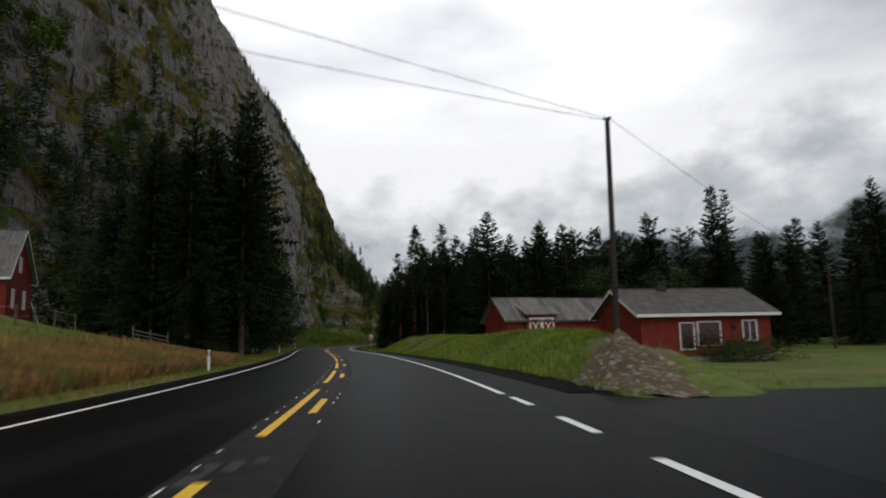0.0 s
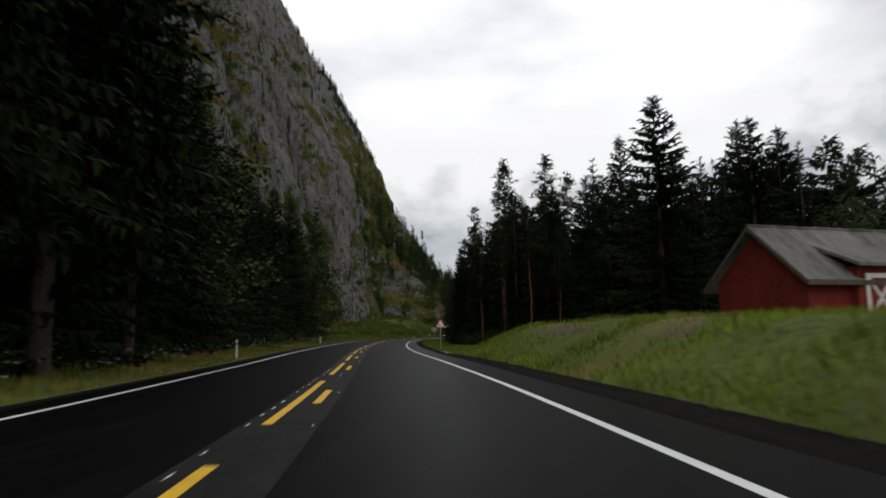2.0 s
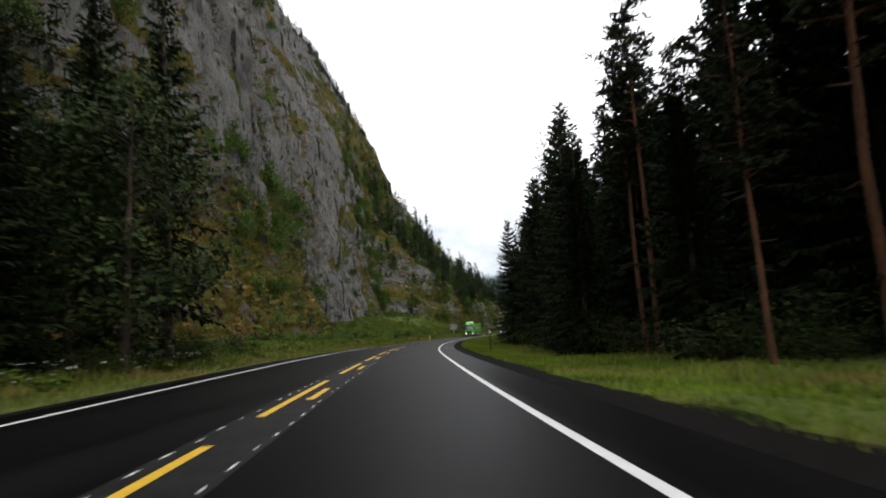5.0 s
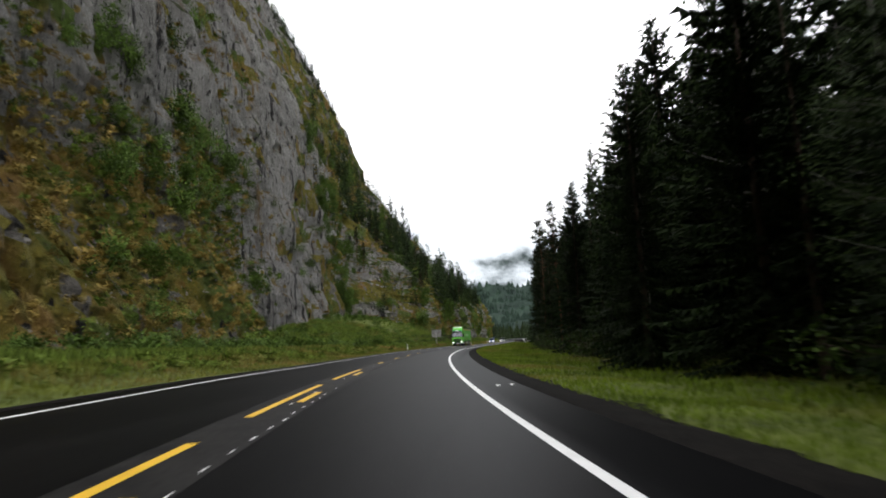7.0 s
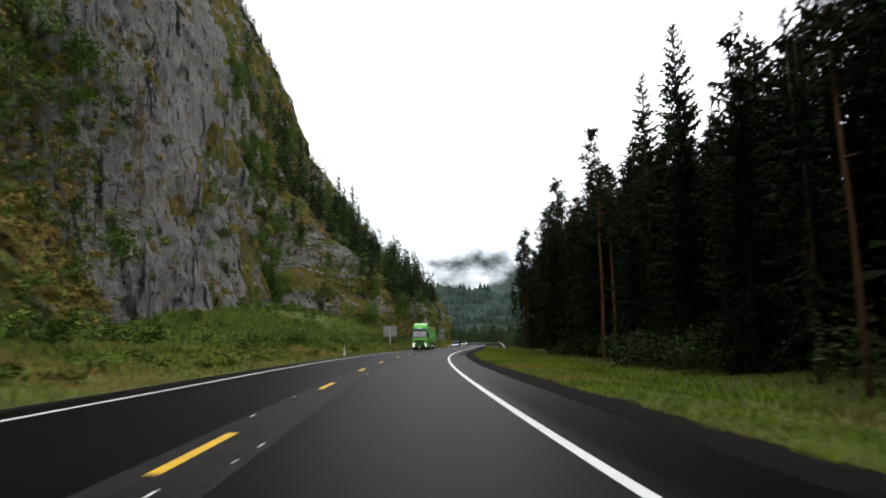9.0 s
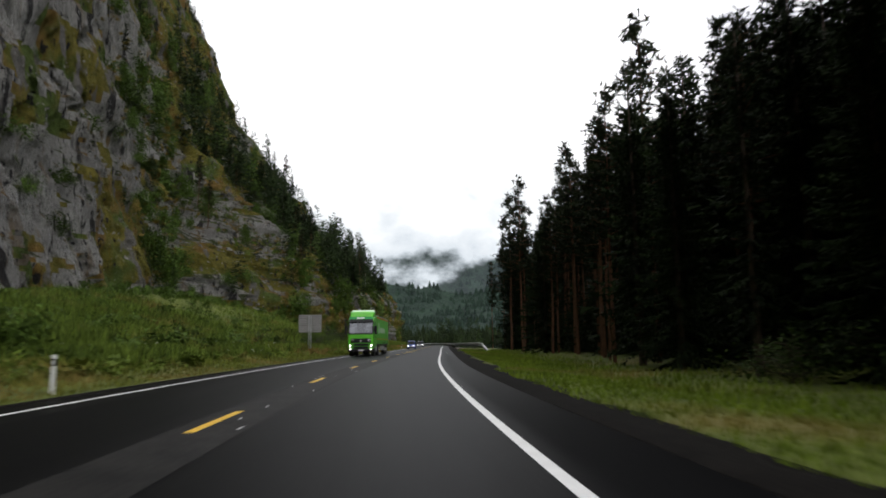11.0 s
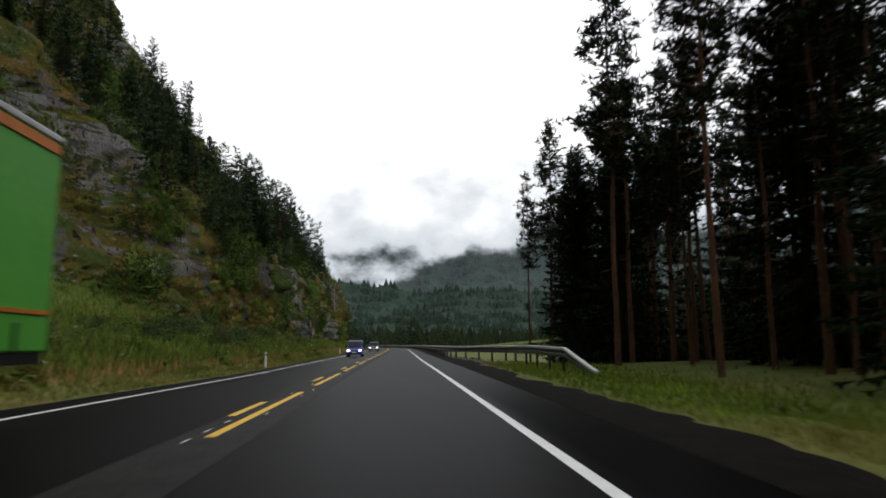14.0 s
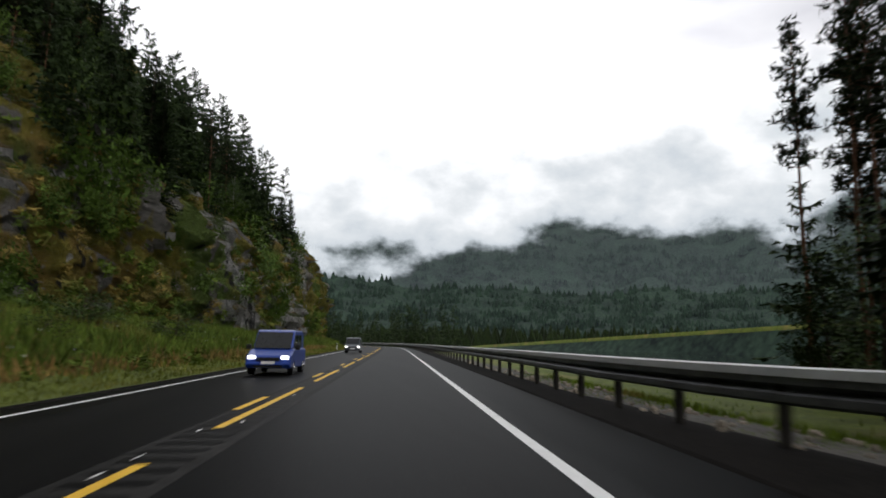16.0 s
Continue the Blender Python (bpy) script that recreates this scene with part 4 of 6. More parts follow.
SHRUB = [tree_kind("bush", leafy_meshes("bush", 31, 2.2, 1.5, UNDER, BARK, 0.15, 0.05, 0.2, 0.3, 4.5), "low leafy green bush on the grassy slope", "bush", "bushes on the slope"),
         tree_kind("bush", leafy_meshes("bush", 32, 1.6, 1.6, UNDER, BARK, 0.14, 0.02, 0.1, 0.25, 4.5), "spreading low green bush in tall grass", "bush", "bushes on the slope")]

rt = random.Random(7)


def by_road(y, lat):
    x, yy = at_road(y, lat)
    return float(x), float(yy)


# right: trees that stand out at the forest edge: x, y, height, kind, width
for x, y, h, kind, wide in (
        (-6.0, 139.5, 25.7, PINE[2], 1.0), (-10.6, 152.5, 21.6, PINE[0], 0.9), (-0.5, 135.3, 24.7, PINE[1], 1.05), (2.6, 136.5, 22.5, PINE[2], 1.0), (5.8, 134, 24, SPRUCE[3], 1.0), (8.4, 136, 23.5, SPRUCE[3], 1.0),
        (7.1, 104.3, 21.6, SPRUCE[2], 1.25), (5.8, 113.7, 21, SPRUCE[0], 1.0), (14.9, 104.5, 19.5, SPRUCE[0], 1.25), (16.5, 112, 21.4, SPRUCE[2], 1.0), (20.2, 112, 20.8, SPRUCE[0], 1.2), (12, 118, 20, SPRUCE[2], 1.1),
        (34.3, 111, 22, SPRUCE[2], 1.1), (39.6, 96.5, 23.4, SPRUCE[0], 1.0), (42.2, 98, 23.0, SPRUCE[3], 1.2), (45, 84, 15.5, SPRUCE[0], 1.2), (48.9, 86, 15.2, SPRUCE[2], 1.1), (41, 86, 14.2, SPRUCE[2], 1.1), (46, 70, 17.8, SPRUCE[0], 0.95),
        (33.5, 69, 12, SPRUCE[2], 1.2), (37.5, 72, 13.0, SPRUCE[0], 1.3), (42, 68, 12, SPRUCE[2], 1.3), (50.5, 71, 14, SPRUCE[2], 1.2), (55, 66, 17, SPRUCE[0], 1.1), (53, 80, 17, SPRUCE[1], 1.3), (60, 74, 18, SPRUCE[2], 1.1), (57, 90, 19, SPRUCE[0], 1.2), (66, 70, 18, SPRUCE[0], 1.2),
        (-9.2, 226.1, 27.5, SPRUCE[1], 1.0), (-11.6, 196, 26.5, BIRCH[0], 0.75), (-13.2, 206, 22.2, SPRUCE[0], 0.95), (-15.0, 203, 17.5, SPRUCE[2], 0.9),
        (-6.1, 270.6, 31.6, SPRUCE[0], 0.7), (-9.6, 269.9, 26, SPRUCE[1], 0.8), (-7.7, 358.6, 26.8, PINE[2], 0.8), (0.1, 359.9, 32.2, PINE[2], 0.95), (1.5, 346, 30.4, PINE[0], 1.0), (-6.8, 371.4, 26.9, PINE[2], 0.9),
        (-3.9, 392.3, 24.2, PINE[2], 0.85), (-6.7, 390.5, 18.0, PINE[0], 0.75), (-3.2, 377, 24, PINE[1], 1.0), (-1.5, 384, 25, PINE[2], 0.9)):
    plant(kind, x, y, h / (22 if kind in SPRUCE else 24 if kind in PINE else 14), rt.uniform(0, 360), wide=wide)
# the forest behind them
y = 100.0
while y < 398:
    depth = 3 if y < 290 else 4 if y < 335 else 3 if y < 385 else 2
    for row in range(depth):
        edge = np.interp(y, [100, 118, 150, 200, 240, 300, 350, 372, 395], [27, 20, 14.5, 15, 17, 18.5, 19, 20, 19])
        lat = edge + row * 5.0 + rt.uniform(-1.6, 1.8)
        piney = 0.08 + 0.75 * step(285, 330, y) + 0.4 * (step(110, 125, y) - step(150, 160, y))
        kind = rt.choice(PINE) if rt.random() < piney else rt.choice(SPRUCE[:4] + [SPRUCE[0], SPRUCE[2]]) if rt.random() < 0.94 or y < 165 or y > 255 else BIRCH[0]
        h = rt.uniform(17, 23.5) if y < 295 else rt.uniform(20, 25)
        h *= 1.0 if row else rt.uniform(0.75, 1.0)
        if y < 140:
            h *= 0.85
        if 172 < y < 262 and row < 2:
            h *= 0.8
        if kind is BIRCH[0]:
            h = rt.uniform(11, 18)
        px, py = by_road(y + rt.uniform(-2, 2), lat)
        plant(kind, px, py, h / (22 if kind in SPRUCE else 24 if kind in PINE else 14), rt.uniform(0, 360), wide=rt.uniform(0.85, 1.15), lean=rt.uniform(-1.2, 1.2))
    y += 5.0 if y < 300 else 4.6
# behind house and barn
for k in range(44):
    px, py = rt.uniform(14, 95), rt.uniform(116, 155)
    plant(rt.choice(SPRUCE[:3] + [BIRCH[0], SPRUCE[2]]), px, py, rt.uniform(0.6, 0.9), rt.uniform(0, 360), wide=1.4, z=-0.8)
for k in range(9):
    plant(BIRCH[1], rt.uniform(18, 42), rt.uniform(100, 114), rt.uniform(0.8, 1.25), rt.uniform(0, 360), wide=1.3, z=-0.8)
# left: dark wood beside the road
for x, y, h, kind, wide in (
        (-19.6, 66, 27.5, SPRUCE[4], 1.0), (-18.2, 60, 23, SPRUCE[4], 0.9), (-21.5, 56, 21, SPRUCE[4], 1.0), (-17.9, 48.5, 6.9, SPRUCE[2], 1.6), (-25.5, 62, 19, SPRUCE[2], 1.0), (-21, 73, 22, SPRUCE[4], 1.0), (-25.5, 85, 14.5, BIRCH[1], 1.4), (-27.2, 88.5, 15.5, SPRUCE[2], 1.4), (-35.5, 149, 21, SPRUCE[3], 1.2), (-33, 141, 13, BIRCH[1], 1.1), (-32.5, 127, 18, SPRUCE[2], 0.95), (-30.5, 116, 17, SPRUCE[0], 1.0)):
    plant(kind, x, y, h / (22 if kind in SPRUCE else 24 if kind in PINE else 11), rt.uniform(0, 360), wide=wide)
y = 50.0
while y < 150:
    h = np.interp(y, [50, 80, 100, 118, 130, 150], [20, 22, 17, 16, 16, 18])
    for row in range(4):
        if (row == 0 and y < 62) or (row > 1 and y < 88) or (row == 1 and y < 56):
            continue
        px, py = by_road(y + rt.uniform(-1.5, 1.5), -10.2 - row * 5.0 - rt.uniform(0, 2.2))
        kind = BIRCH[1] if rt.random() < 0.14 and row == 0 else rt.choice((SPRUCE[0], SPRUCE[2], SPRUCE[2], SPRUCE[1]))
        s = h * rt.uniform(0.75, 1.08) * (0.55 if kind is BIRCH[1] else 1)
        plant(kind, px, py, s / (11 if kind is BIRCH[1] else 22), rt.uniform(0, 360), wide=rt.uniform(1.0, 1.3))
    y += 4.6


# ---- growth on the cliff and the slopes ----
def cliff_at(y, z):
    return float(cliff_x(y, z))


def scattered(name, kinds, spots, material, label, category):
    """Many small plants as one object: spots are x, y, z, height, width scale."""
    rn = np.random.RandomState(len(spots))
    vs, fs, base = [], [], 0
    shapes = []
    for me in kinds:
        co = np.zeros(len(me.vertices) * 3)
        me.vertices.foreach_get("co", co)
        k = len(me.polygons[0].vertices)
        ix = np.zeros(len(me.loops), np.int32)
        me.loops.foreach_get("vertex_index", ix)
        shapes.append((co.reshape(-1, 3), ix.reshape(-1, k)))
    for x, y, z, h, w in spots:
        co, ix = shapes[rn.randint(len(shapes))]
        a = rn.uniform(0, math.tau)
        c, s = math.cos(a), math.sin(a)
        top = co[:, 2].max()
        p = np.stack([(co[:, 0] * c - co[:, 1] * s) * h * w / top + x, (co[:, 0] * s + co[:, 1] * c) * h * w / top + y, co[:, 2] * h / top + z], 1)
        vs.append(p)
        fs.append(ix + base)
        base += len(co)
    ob = new(name, big_mesh(name, np.concatenate(vs), np.concatenate(fs), material, smooth=False))
    return tagged(ob, label, category, kind="stuff")


rc = random.Random(15)
low_spruce = [spruce_meshes("low_spruce", 50 + k, 10.0, 2.5, 0.36, 0.35, 0.3, 0.03)[1] for k in range(3)]


def clump(name, seed, leaves, size):
    """An uneven bush of separate leaf sprays, about 5 high and 4 wide."""
    rn = random.Random(seed)
    v, f = [], []
    lobes = [(rn.gauss(0, 0.8), rn.gauss(0, 0.8), rn.uniform(0.8, 3.8)) for _ in range(6)]
    for k in range(leaves):
        cx, cy, cz = lobes[k % 6]
        o = Vector((cx + rn.gauss(0, 0.7), cy + rn.gauss(0, 0.7), max(0, cz + rn.gauss(0, 0.75))))
        d = Vector((rn.gauss(0, 1), rn.gauss(0, 1), rn.gauss(0.5, 1))).normalized()
        e = d.orthogonal().normalized()
        s = size * rn.uniform(0.6, 1.4)
        i = len(v)
        v.extend((o - e * s * 0.2, o + e * s * 0.2, o + d * s))
        f.append((i, i + 1, i + 2))
    return mesh_of(name, v, f, BUSH)


low_leaf = [clump("low_leaf", 60 + k, 120, 0.95) for k in range(4)]
tall_leaf = [clump("tall_leaf", 70 + k, 620, 0.5) for k in range(4)]
low_tuft = [clump("low_tuft", 80 + k, 60, 1.4) for k in range(4)]
spots, leaves = [], []
# skyline of the high wall
for k in range(190):
    y, z = rc.uniform(486, 534), rc.uniform(70, 250)
    spots.append((cliff_at(y, z) - 0.5, y, z - 1.0, rc.uniform(4, 10), 1.1))
# ledges of the wall
for k in range(560):
    y, z = rc.uniform(60, 490), rc.choice((rc.uniform(10, 70), rc.uniform(50, 190)))
    if float(fbm(y / 24, z / 30, 75)) < 0.05 and rc.random() < 0.7:
        continue
    (spots if rc.random() < 0.45 else leaves).append((cliff_at(y, z) - 0.4, y, z - 1.0, rc.uniform(1.6, 3.6) + 3.5 * rc.random() ** 3, 1.2))
# wooded spur beside the road
for k in range(720):
    y = rc.uniform(422, 537)
    z = rc.uniform(5, 105) * rc.uniform(0.3, 1)
    h = rc.uniform(8, 17) if rc.random() < 0.7 else rc.uniform(3, 6)
    if y < 442 and cliff_at(y, z) < -56 and rc.random() < 0.85:
        continue
    if z < 15:
        if rc.random() < 0.6:
            continue
        h = rc.uniform(1.2, 4)
    if y > 500:
        h = min(h, rc.uniform(2.5, 7))
    if z > 10 and rc.random() < 0.1:
        leaves.append((cliff_at(y, z) - 0.3, y, z - 0.8, rc.uniform(5, 9), 0.7))
    elif rc.random() < 0.78:
        spots.append((cliff_at(y, z) - 0.3, y, z - 0.8, h, rc.uniform(0.75, 1.05)))
    else:
        leaves.append((cliff_at(y, z) - 0.3, y, z - 0.8, rc.uniform(0.8, 0.5 * h + 0.8), 1.0))
# gully between the wall and the spur
for k in range(70):
    y = rc.uniform(396, 430)
    z = rc.uniform(6, 85)
    (spots if rc.random() < 0.5 else leaves).append((cliff_at(y, z) + 0.1, y, z - 0.8, rc.uniform(3, 9), 1.0))
for k in range(170):
    y = rc.uniform(395, 500)
    z = rc.uniform(3, 60)
    leaves.append((cliff_at(y, z), y, z - 0.6, rc.uniform(2.0, 5.5), 0.9))
for k in range(110):
    y, z = rc.uniform(55, 190), rc.uniform(8, 60)
    spots.append((cliff_at(y, z) + 0.4, y, z - 1.0, rc.uniform(6, 13), 1.1))
for k in range(170):
    y, z = rc.uniform(40, 300), rc.uniform(25, 150)
    (spots if rc.random() < 0.5 else leaves).append((cliff_at(y, z) + 0.1, y, z - 1.0, rc.uniform(3, 8), 1.0))
# dark wood climbing the foot of the wall behind the farm
for k in range(130):
    y = rc.uniform(40, 205)
    z = rc.uniform(8, 75) * rc.uniform(0.3, 1)
    spots.append((cliff_at(y, z) + 0.2, y, z - 0.8, rc.uniform(6, 14), 1.0))
for k in range(60):
    y = rc.uniform(60, 150)
    x = rc.uniform(-66, float(road_x(y)) - 28)
    if y < 84 and -58 < x < -30:
        continue
    spots.append((x, y, ground_at(x, y) - 0.2, rc.uniform(12, 20), 1.0))
# moss bulge
for k in range(300):
    y, z = rc.uniform(150, 300), rc.uniform(1, 38)
    if float(fbm(y / 9, z / 7, 73)) > -0.12:
        leaves.append((cliff_at(y, z), y, z - 0.5, rc.uniform(0.6, 1.6) + 2.2 * rc.random() ** 3, 1.3))
# saplings along the top of the moss bulge
for k in range(26):
    y, z = rc.uniform(232, 300), rc.uniform(20, 42)
    (leaves if rc.random() < 0.6 else spots).append((cliff_at(y, z), y, z - 0.6, rc.uniform(3, 7.5), 0.9))
for k in range(900):
    y = rc.uniform(200, 428)
    x = cliff_at(y, 6) + abs(rc.gauss(0, 10)) - 1
    if lat_of(x, y) < -12:
        leaves.append((x, y, ground_at(x, y) - 0.2, rc.uniform(0.6, 2.2), rc.uniform(0.8, 1.4)))
for k in range(520):
    y = rc.uniform(262, 350)
    x = rc.uniform(-67, float(road_x(y)) - 11)
    leaves.append((x, y, ground_at(x, y) - 0.25, rc.uniform(0.5, 1.2) + 1.6 * rc.random() ** 3, rc.uniform(1.0, 1.7)))
for k in range(420):
    y = rc.uniform(300, 440)
    x = float(road_x(y)) - rc.uniform(9.5, 24)
    leaves.append((x, y, ground_at(x, y) - 0.2, rc.uniform(0.4, 1.1), rc.uniform(1.0, 1.7)))
for k in range(160):
    y = rc.uniform(545, 680)
    x = float(road_x(y)) - rc.uniform(8, 60)
    spots.append((x, y, 0.5, rc.uniform(9, 18), 1.0))
for k in range(60):
    y = rc.uniform(585, 700)
    x = float(road_x(y)) + rc.uniform(10, 40)
    spots.append((x, y, -1.0, rc.uniform(8, 15), 1.0))
for k in range(85):
    x, y = rc.uniform(11, 38), rc.uniform(390, 420)
    spots.append((x, y, -1.6, rc.uniform(4, 15), 1.1))
deep = []
# the depth of the forest on the right
for k in range(520):
    y = rc.uniform(102, 396)
    x, yy = by_road(y, float(np.interp(y, [100, 118, 150, 200, 290, 395], [44, 37, 31, 32, 33, 33])) + rc.uniform(0, 28))
    if y < 340 or rc.random() < 0.4:
        deep.append((x, yy, ground_at(x, yy) - 0.2, rc.uniform(14, 22), 1.15))
for k in range(170):
    y = rc.uniform(140, 335)
    x, yy = by_road(y, float(np.interp(y, [100, 150, 200, 240, 300, 350], [27, 15, 15.5, 17.5, 19, 19.5])) + rc.uniform(4, 14))
    deep.append((x, yy, ground_at(x, yy) - 0.2, rc.uniform(16, 23), 1.1))
for k in range(420):
    x, yy = by_road(rc.uniform(120, 398), rc.uniform(24, 40))
    deep.append((x, yy, ground_at(x, yy) - 0.2, rc.uniform(3.5, 12), 1.3))
for k in range(70):
    x, yy = by_road(rc.uniform(286, 350), rc.uniform(20.5, 25))
    deep.append((x, yy, ground_at(x, yy) - 0.2, rc.uniform(2.5, 7), 1.5))
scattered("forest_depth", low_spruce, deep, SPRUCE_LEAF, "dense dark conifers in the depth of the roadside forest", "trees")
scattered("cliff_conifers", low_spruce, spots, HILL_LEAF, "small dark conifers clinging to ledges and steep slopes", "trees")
scattered("cliff_bushes", low_leaf, [p for p in leaves if p[3] <= 2.4], BUSH, "low green bushes and weeds on the rocky slopes", "bushes")
scattered("cliff_saplings", tall_leaf, [p for p in leaves if p[3] > 2.4], BUSH, "green saplings and tall bushes on ledges and slopes", "bushes")
dry_tufts = []
for k in range(2600):
    y, z = (rc.uniform(150, 296), rc.uniform(1, 38)) if k % 3 else (rc.uniform(426, 536), rc.uniform(2, 34))
    dry_tufts.append((cliff_at(y, z) + rc.uniform(-0.5, 0.6), y, z - 0.4, rc.uniform(0.4, 1.2), 1.5))
for k in range(1500):
    y, z = rc.uniform(40, 330), rc.uniform(8, 120)
    if float(fbm(y / 14, z / 20, 71)) > -0.05:
        dry_tufts.append((cliff_at(y, z) + rc.uniform(-0.6, 0.4), y, z - 0.4, rc.uniform(0.6, 1.7), 1.5))
for k in range(1100):
    y, z = rc.uniform(385, 500), rc.uniform(4, 75)
    if float(fbm(y / 6, z / 7, 76)) > 0.0:
        dry_tufts.append((cliff_at(y, z) + rc.uniform(-0.6, 0.8), y, z - 0.4, rc.uniform(0.5, 1.3), 1.5))
green_tufts = []
for k in range(1300):
    y = rc.uniform(130, 430)
    x, yy = by_road(y, -7.2 - abs(rc.gauss(0, 4)))
    green_tufts.append((x, yy, ground_at(x, yy) - 0.1, rc.uniform(0.25, 0.75), rc.uniform(1.2, 2.0)))
for k in range(1500):
    y, z = rc.uniform(150, 300), rc.uniform(1, 38)
    if float(fbm(y / 7, z / 6, 74)) > -0.05:
        green_tufts.append((cliff_at(y, z) + rc.uniform(-0.5, 0.5), y, z - 0.4, rc.uniform(0.4, 1.4), 1.4))
for k in range(900):
    y, z = rc.uniform(40, 330), rc.uniform(4, 110)
    if float(fbm(y / 18, z / 16, 72)) > 0.0:
        green_tufts.append((cliff_at(y, z) + rc.uniform(-0.6, 0.4), y, z - 0.4, rc.uniform(0.7, 2.2), 1.3))
for k in range(1500):
    y, z = rc.uniform(424, 536), rc.uniform(1, 45)
    green_tufts.append((cliff_at(y, z) + rc.uniform(-0.5, 0.6), y, z - 0.4, rc.uniform(0.5, 1.6), 1.3))
scattered("cliff_bushes", low_tuft, green_tufts, WEED, "olive green heather and saplings on the rock", "bushes")
scattered("dry_tussocks", low_tuft, dry_tufts, OLIVE, "yellow and rust dry grass tussocks on the mossy slope", "grass")
plant(SPRUCE[0], -27.5, 507, 21.0 / 22, 10, z=7.6, wide=0.75)
plant(SPRUCE[1], -28.6, 510, 15.0 / 22, 70, z=9, wide=0.8)
for k in range(46):
    y = rc.uniform(424, 500)
    z = rc.uniform(13, 52)
    kind = rc.choice((SPRUCE[0], SPRUCE[1], SPRUCE[3], PINE[0], PINE[2], BIRCH[0], BIRCH[1]))
    h = rc.uniform(9, 15) if kind in SPRUCE + PINE else rc.uniform(6, 10)
    plant(kind, cliff_at(y, z) - 0.6, y, h / (22 if kind in SPRUCE else 24 if kind in PINE else 14), rc.uniform(0, 360), z=z - 0.9, wide=rc.uniform(0.9, 1.2), lean=rc.uniform(-3, 3))
plant(BIRCH[0], -30.5, 527, 23 / 14, 40, z=9, wide=0.7)
plant(PINE[0], -45, 511.5, 12 / 24, 10, z=34)
plant(PINE[2], -65.6, 524.5, 13 / 24, 10, z=64)
# undergrowth below the forest edge on the right and the wood on the left
for k in range(80):
    y = rc.uniform(108, 290)
    lat = float(np.interp(y, [100, 118, 150, 200, 240, 300, 350, 372, 395], [26, 19, 13.8, 14.5, 16, 17.5, 18, 19, 18])) + rc.uniform(-0.6, 4)
    plant(rc.choice(SHRUB), *by_road(y, lat), rc.uniform(0.5, 1.2), rc.uniform(0, 360), wide=rc.uniform(1, 1.5))
for k in range(70):
    plant(rc.choice(SHRUB), *by_road(rc.uniform(50, 160), -rc.uniform(8.2, 12)), rc.uniform(0.35, 0.8), rc.uniform(0, 360), wide=rc.uniform(1, 1.6))
for k in range(50):
    plant(rc.choice(SHRUB), *by_road(rc.uniform(290, 430), -rc.uniform(10, 20)), rc.uniform(0.4, 0.9), rc.uniform(0, 360), wide=1.3)
for k in range(6):
    plant(SHRUB[k % 2], 18.4 + k * 0.8, 46.4 + k * 0.2 + rc.uniform(-0.4, 0.4), rc.uniform(0.7, 1.0), rc.uniform(0, 360), wide=1.3)
# slim pines on the lake shore
for x, y, h in ((-1.5, 391, 24), (3.0, 395, 25), (0.5, 404, 21), (2.5, 407.5, 24), (4.2, 402, 25), (6.5, 409, 23), (3.0, 412, 22), (10, 401, 25), (13, 408, 24), (6.0, 399, 26), (9, 406, 24), (12, 394, 27), (16, 400, 26), (7, 412, 22)):
    plant(PINE[rc.randrange(3)], x + 4.0, y, h / 24, rc.uniform(0, 360), wide=0.8, z=-1.2)
for x, y, h in ((-1.8, 402.5, 9), (1.2, 409, 8), (4.5, 398, 7), (7, 404, 8), (9.5, 412, 9)):
    plant(BIRCH[1], x + 4.5, y, h / 11, rc.uniform(0, 360), z=-1.3)
for k in range(26):
    plant(rc.choice(SHRUB), rc.uniform(6, 26), rc.uniform(396, 414), rc.uniform(0.8, 1.6), rc.uniform(0, 360), z=-1.4)
# woods along the far shore and up the first slopes
far = []
for k in range(1500):
    a, r = radians(rc.uniform(-20, 70)), rc.uniform(700, 1020)
    far.append((r * math.sin(a), 300 + r * math.cos(a), -2.0 + 14 * float(step(900, 1050, r)), rc.uniform(12, 21), 1.4))
for k in range(22000):
    a, r = radians(rc.uniform(-30, 62)), rc.uniform(1000, 1800)
    i, j = np.searchsorted(az, a), np.searchsorted(rr, r)
    far.append((r * math.sin(a), 300 + r * math.cos(a), float(mz[min(i, len(az) - 1), max(0, j - 1)]) - 4, rc.uniform(11, 18) * (1 + (r - 1000) / 1300), 1.5))
tiny = [mesh_of("tiny", [(0, 0, 1)] + [((0.2 + 0.05 * (i % 3)) * math.cos(i * 0.9), (0.2 + 0.05 * (i % 2)) * math.sin(i * 0.9), 0.12 * (i % 2)) for i in range(7)], [(0, 1 + i, 1 + (i + 1) % 7) for i in range(7)], FOREST)]
scattered("shore_woods", tiny, far[:1500], SPRUCE_LEAF, "dark conifer woods along the far lake shore", "woods")
# the slopes beyond take the green with haze in its colour
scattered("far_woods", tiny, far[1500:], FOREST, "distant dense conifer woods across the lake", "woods")


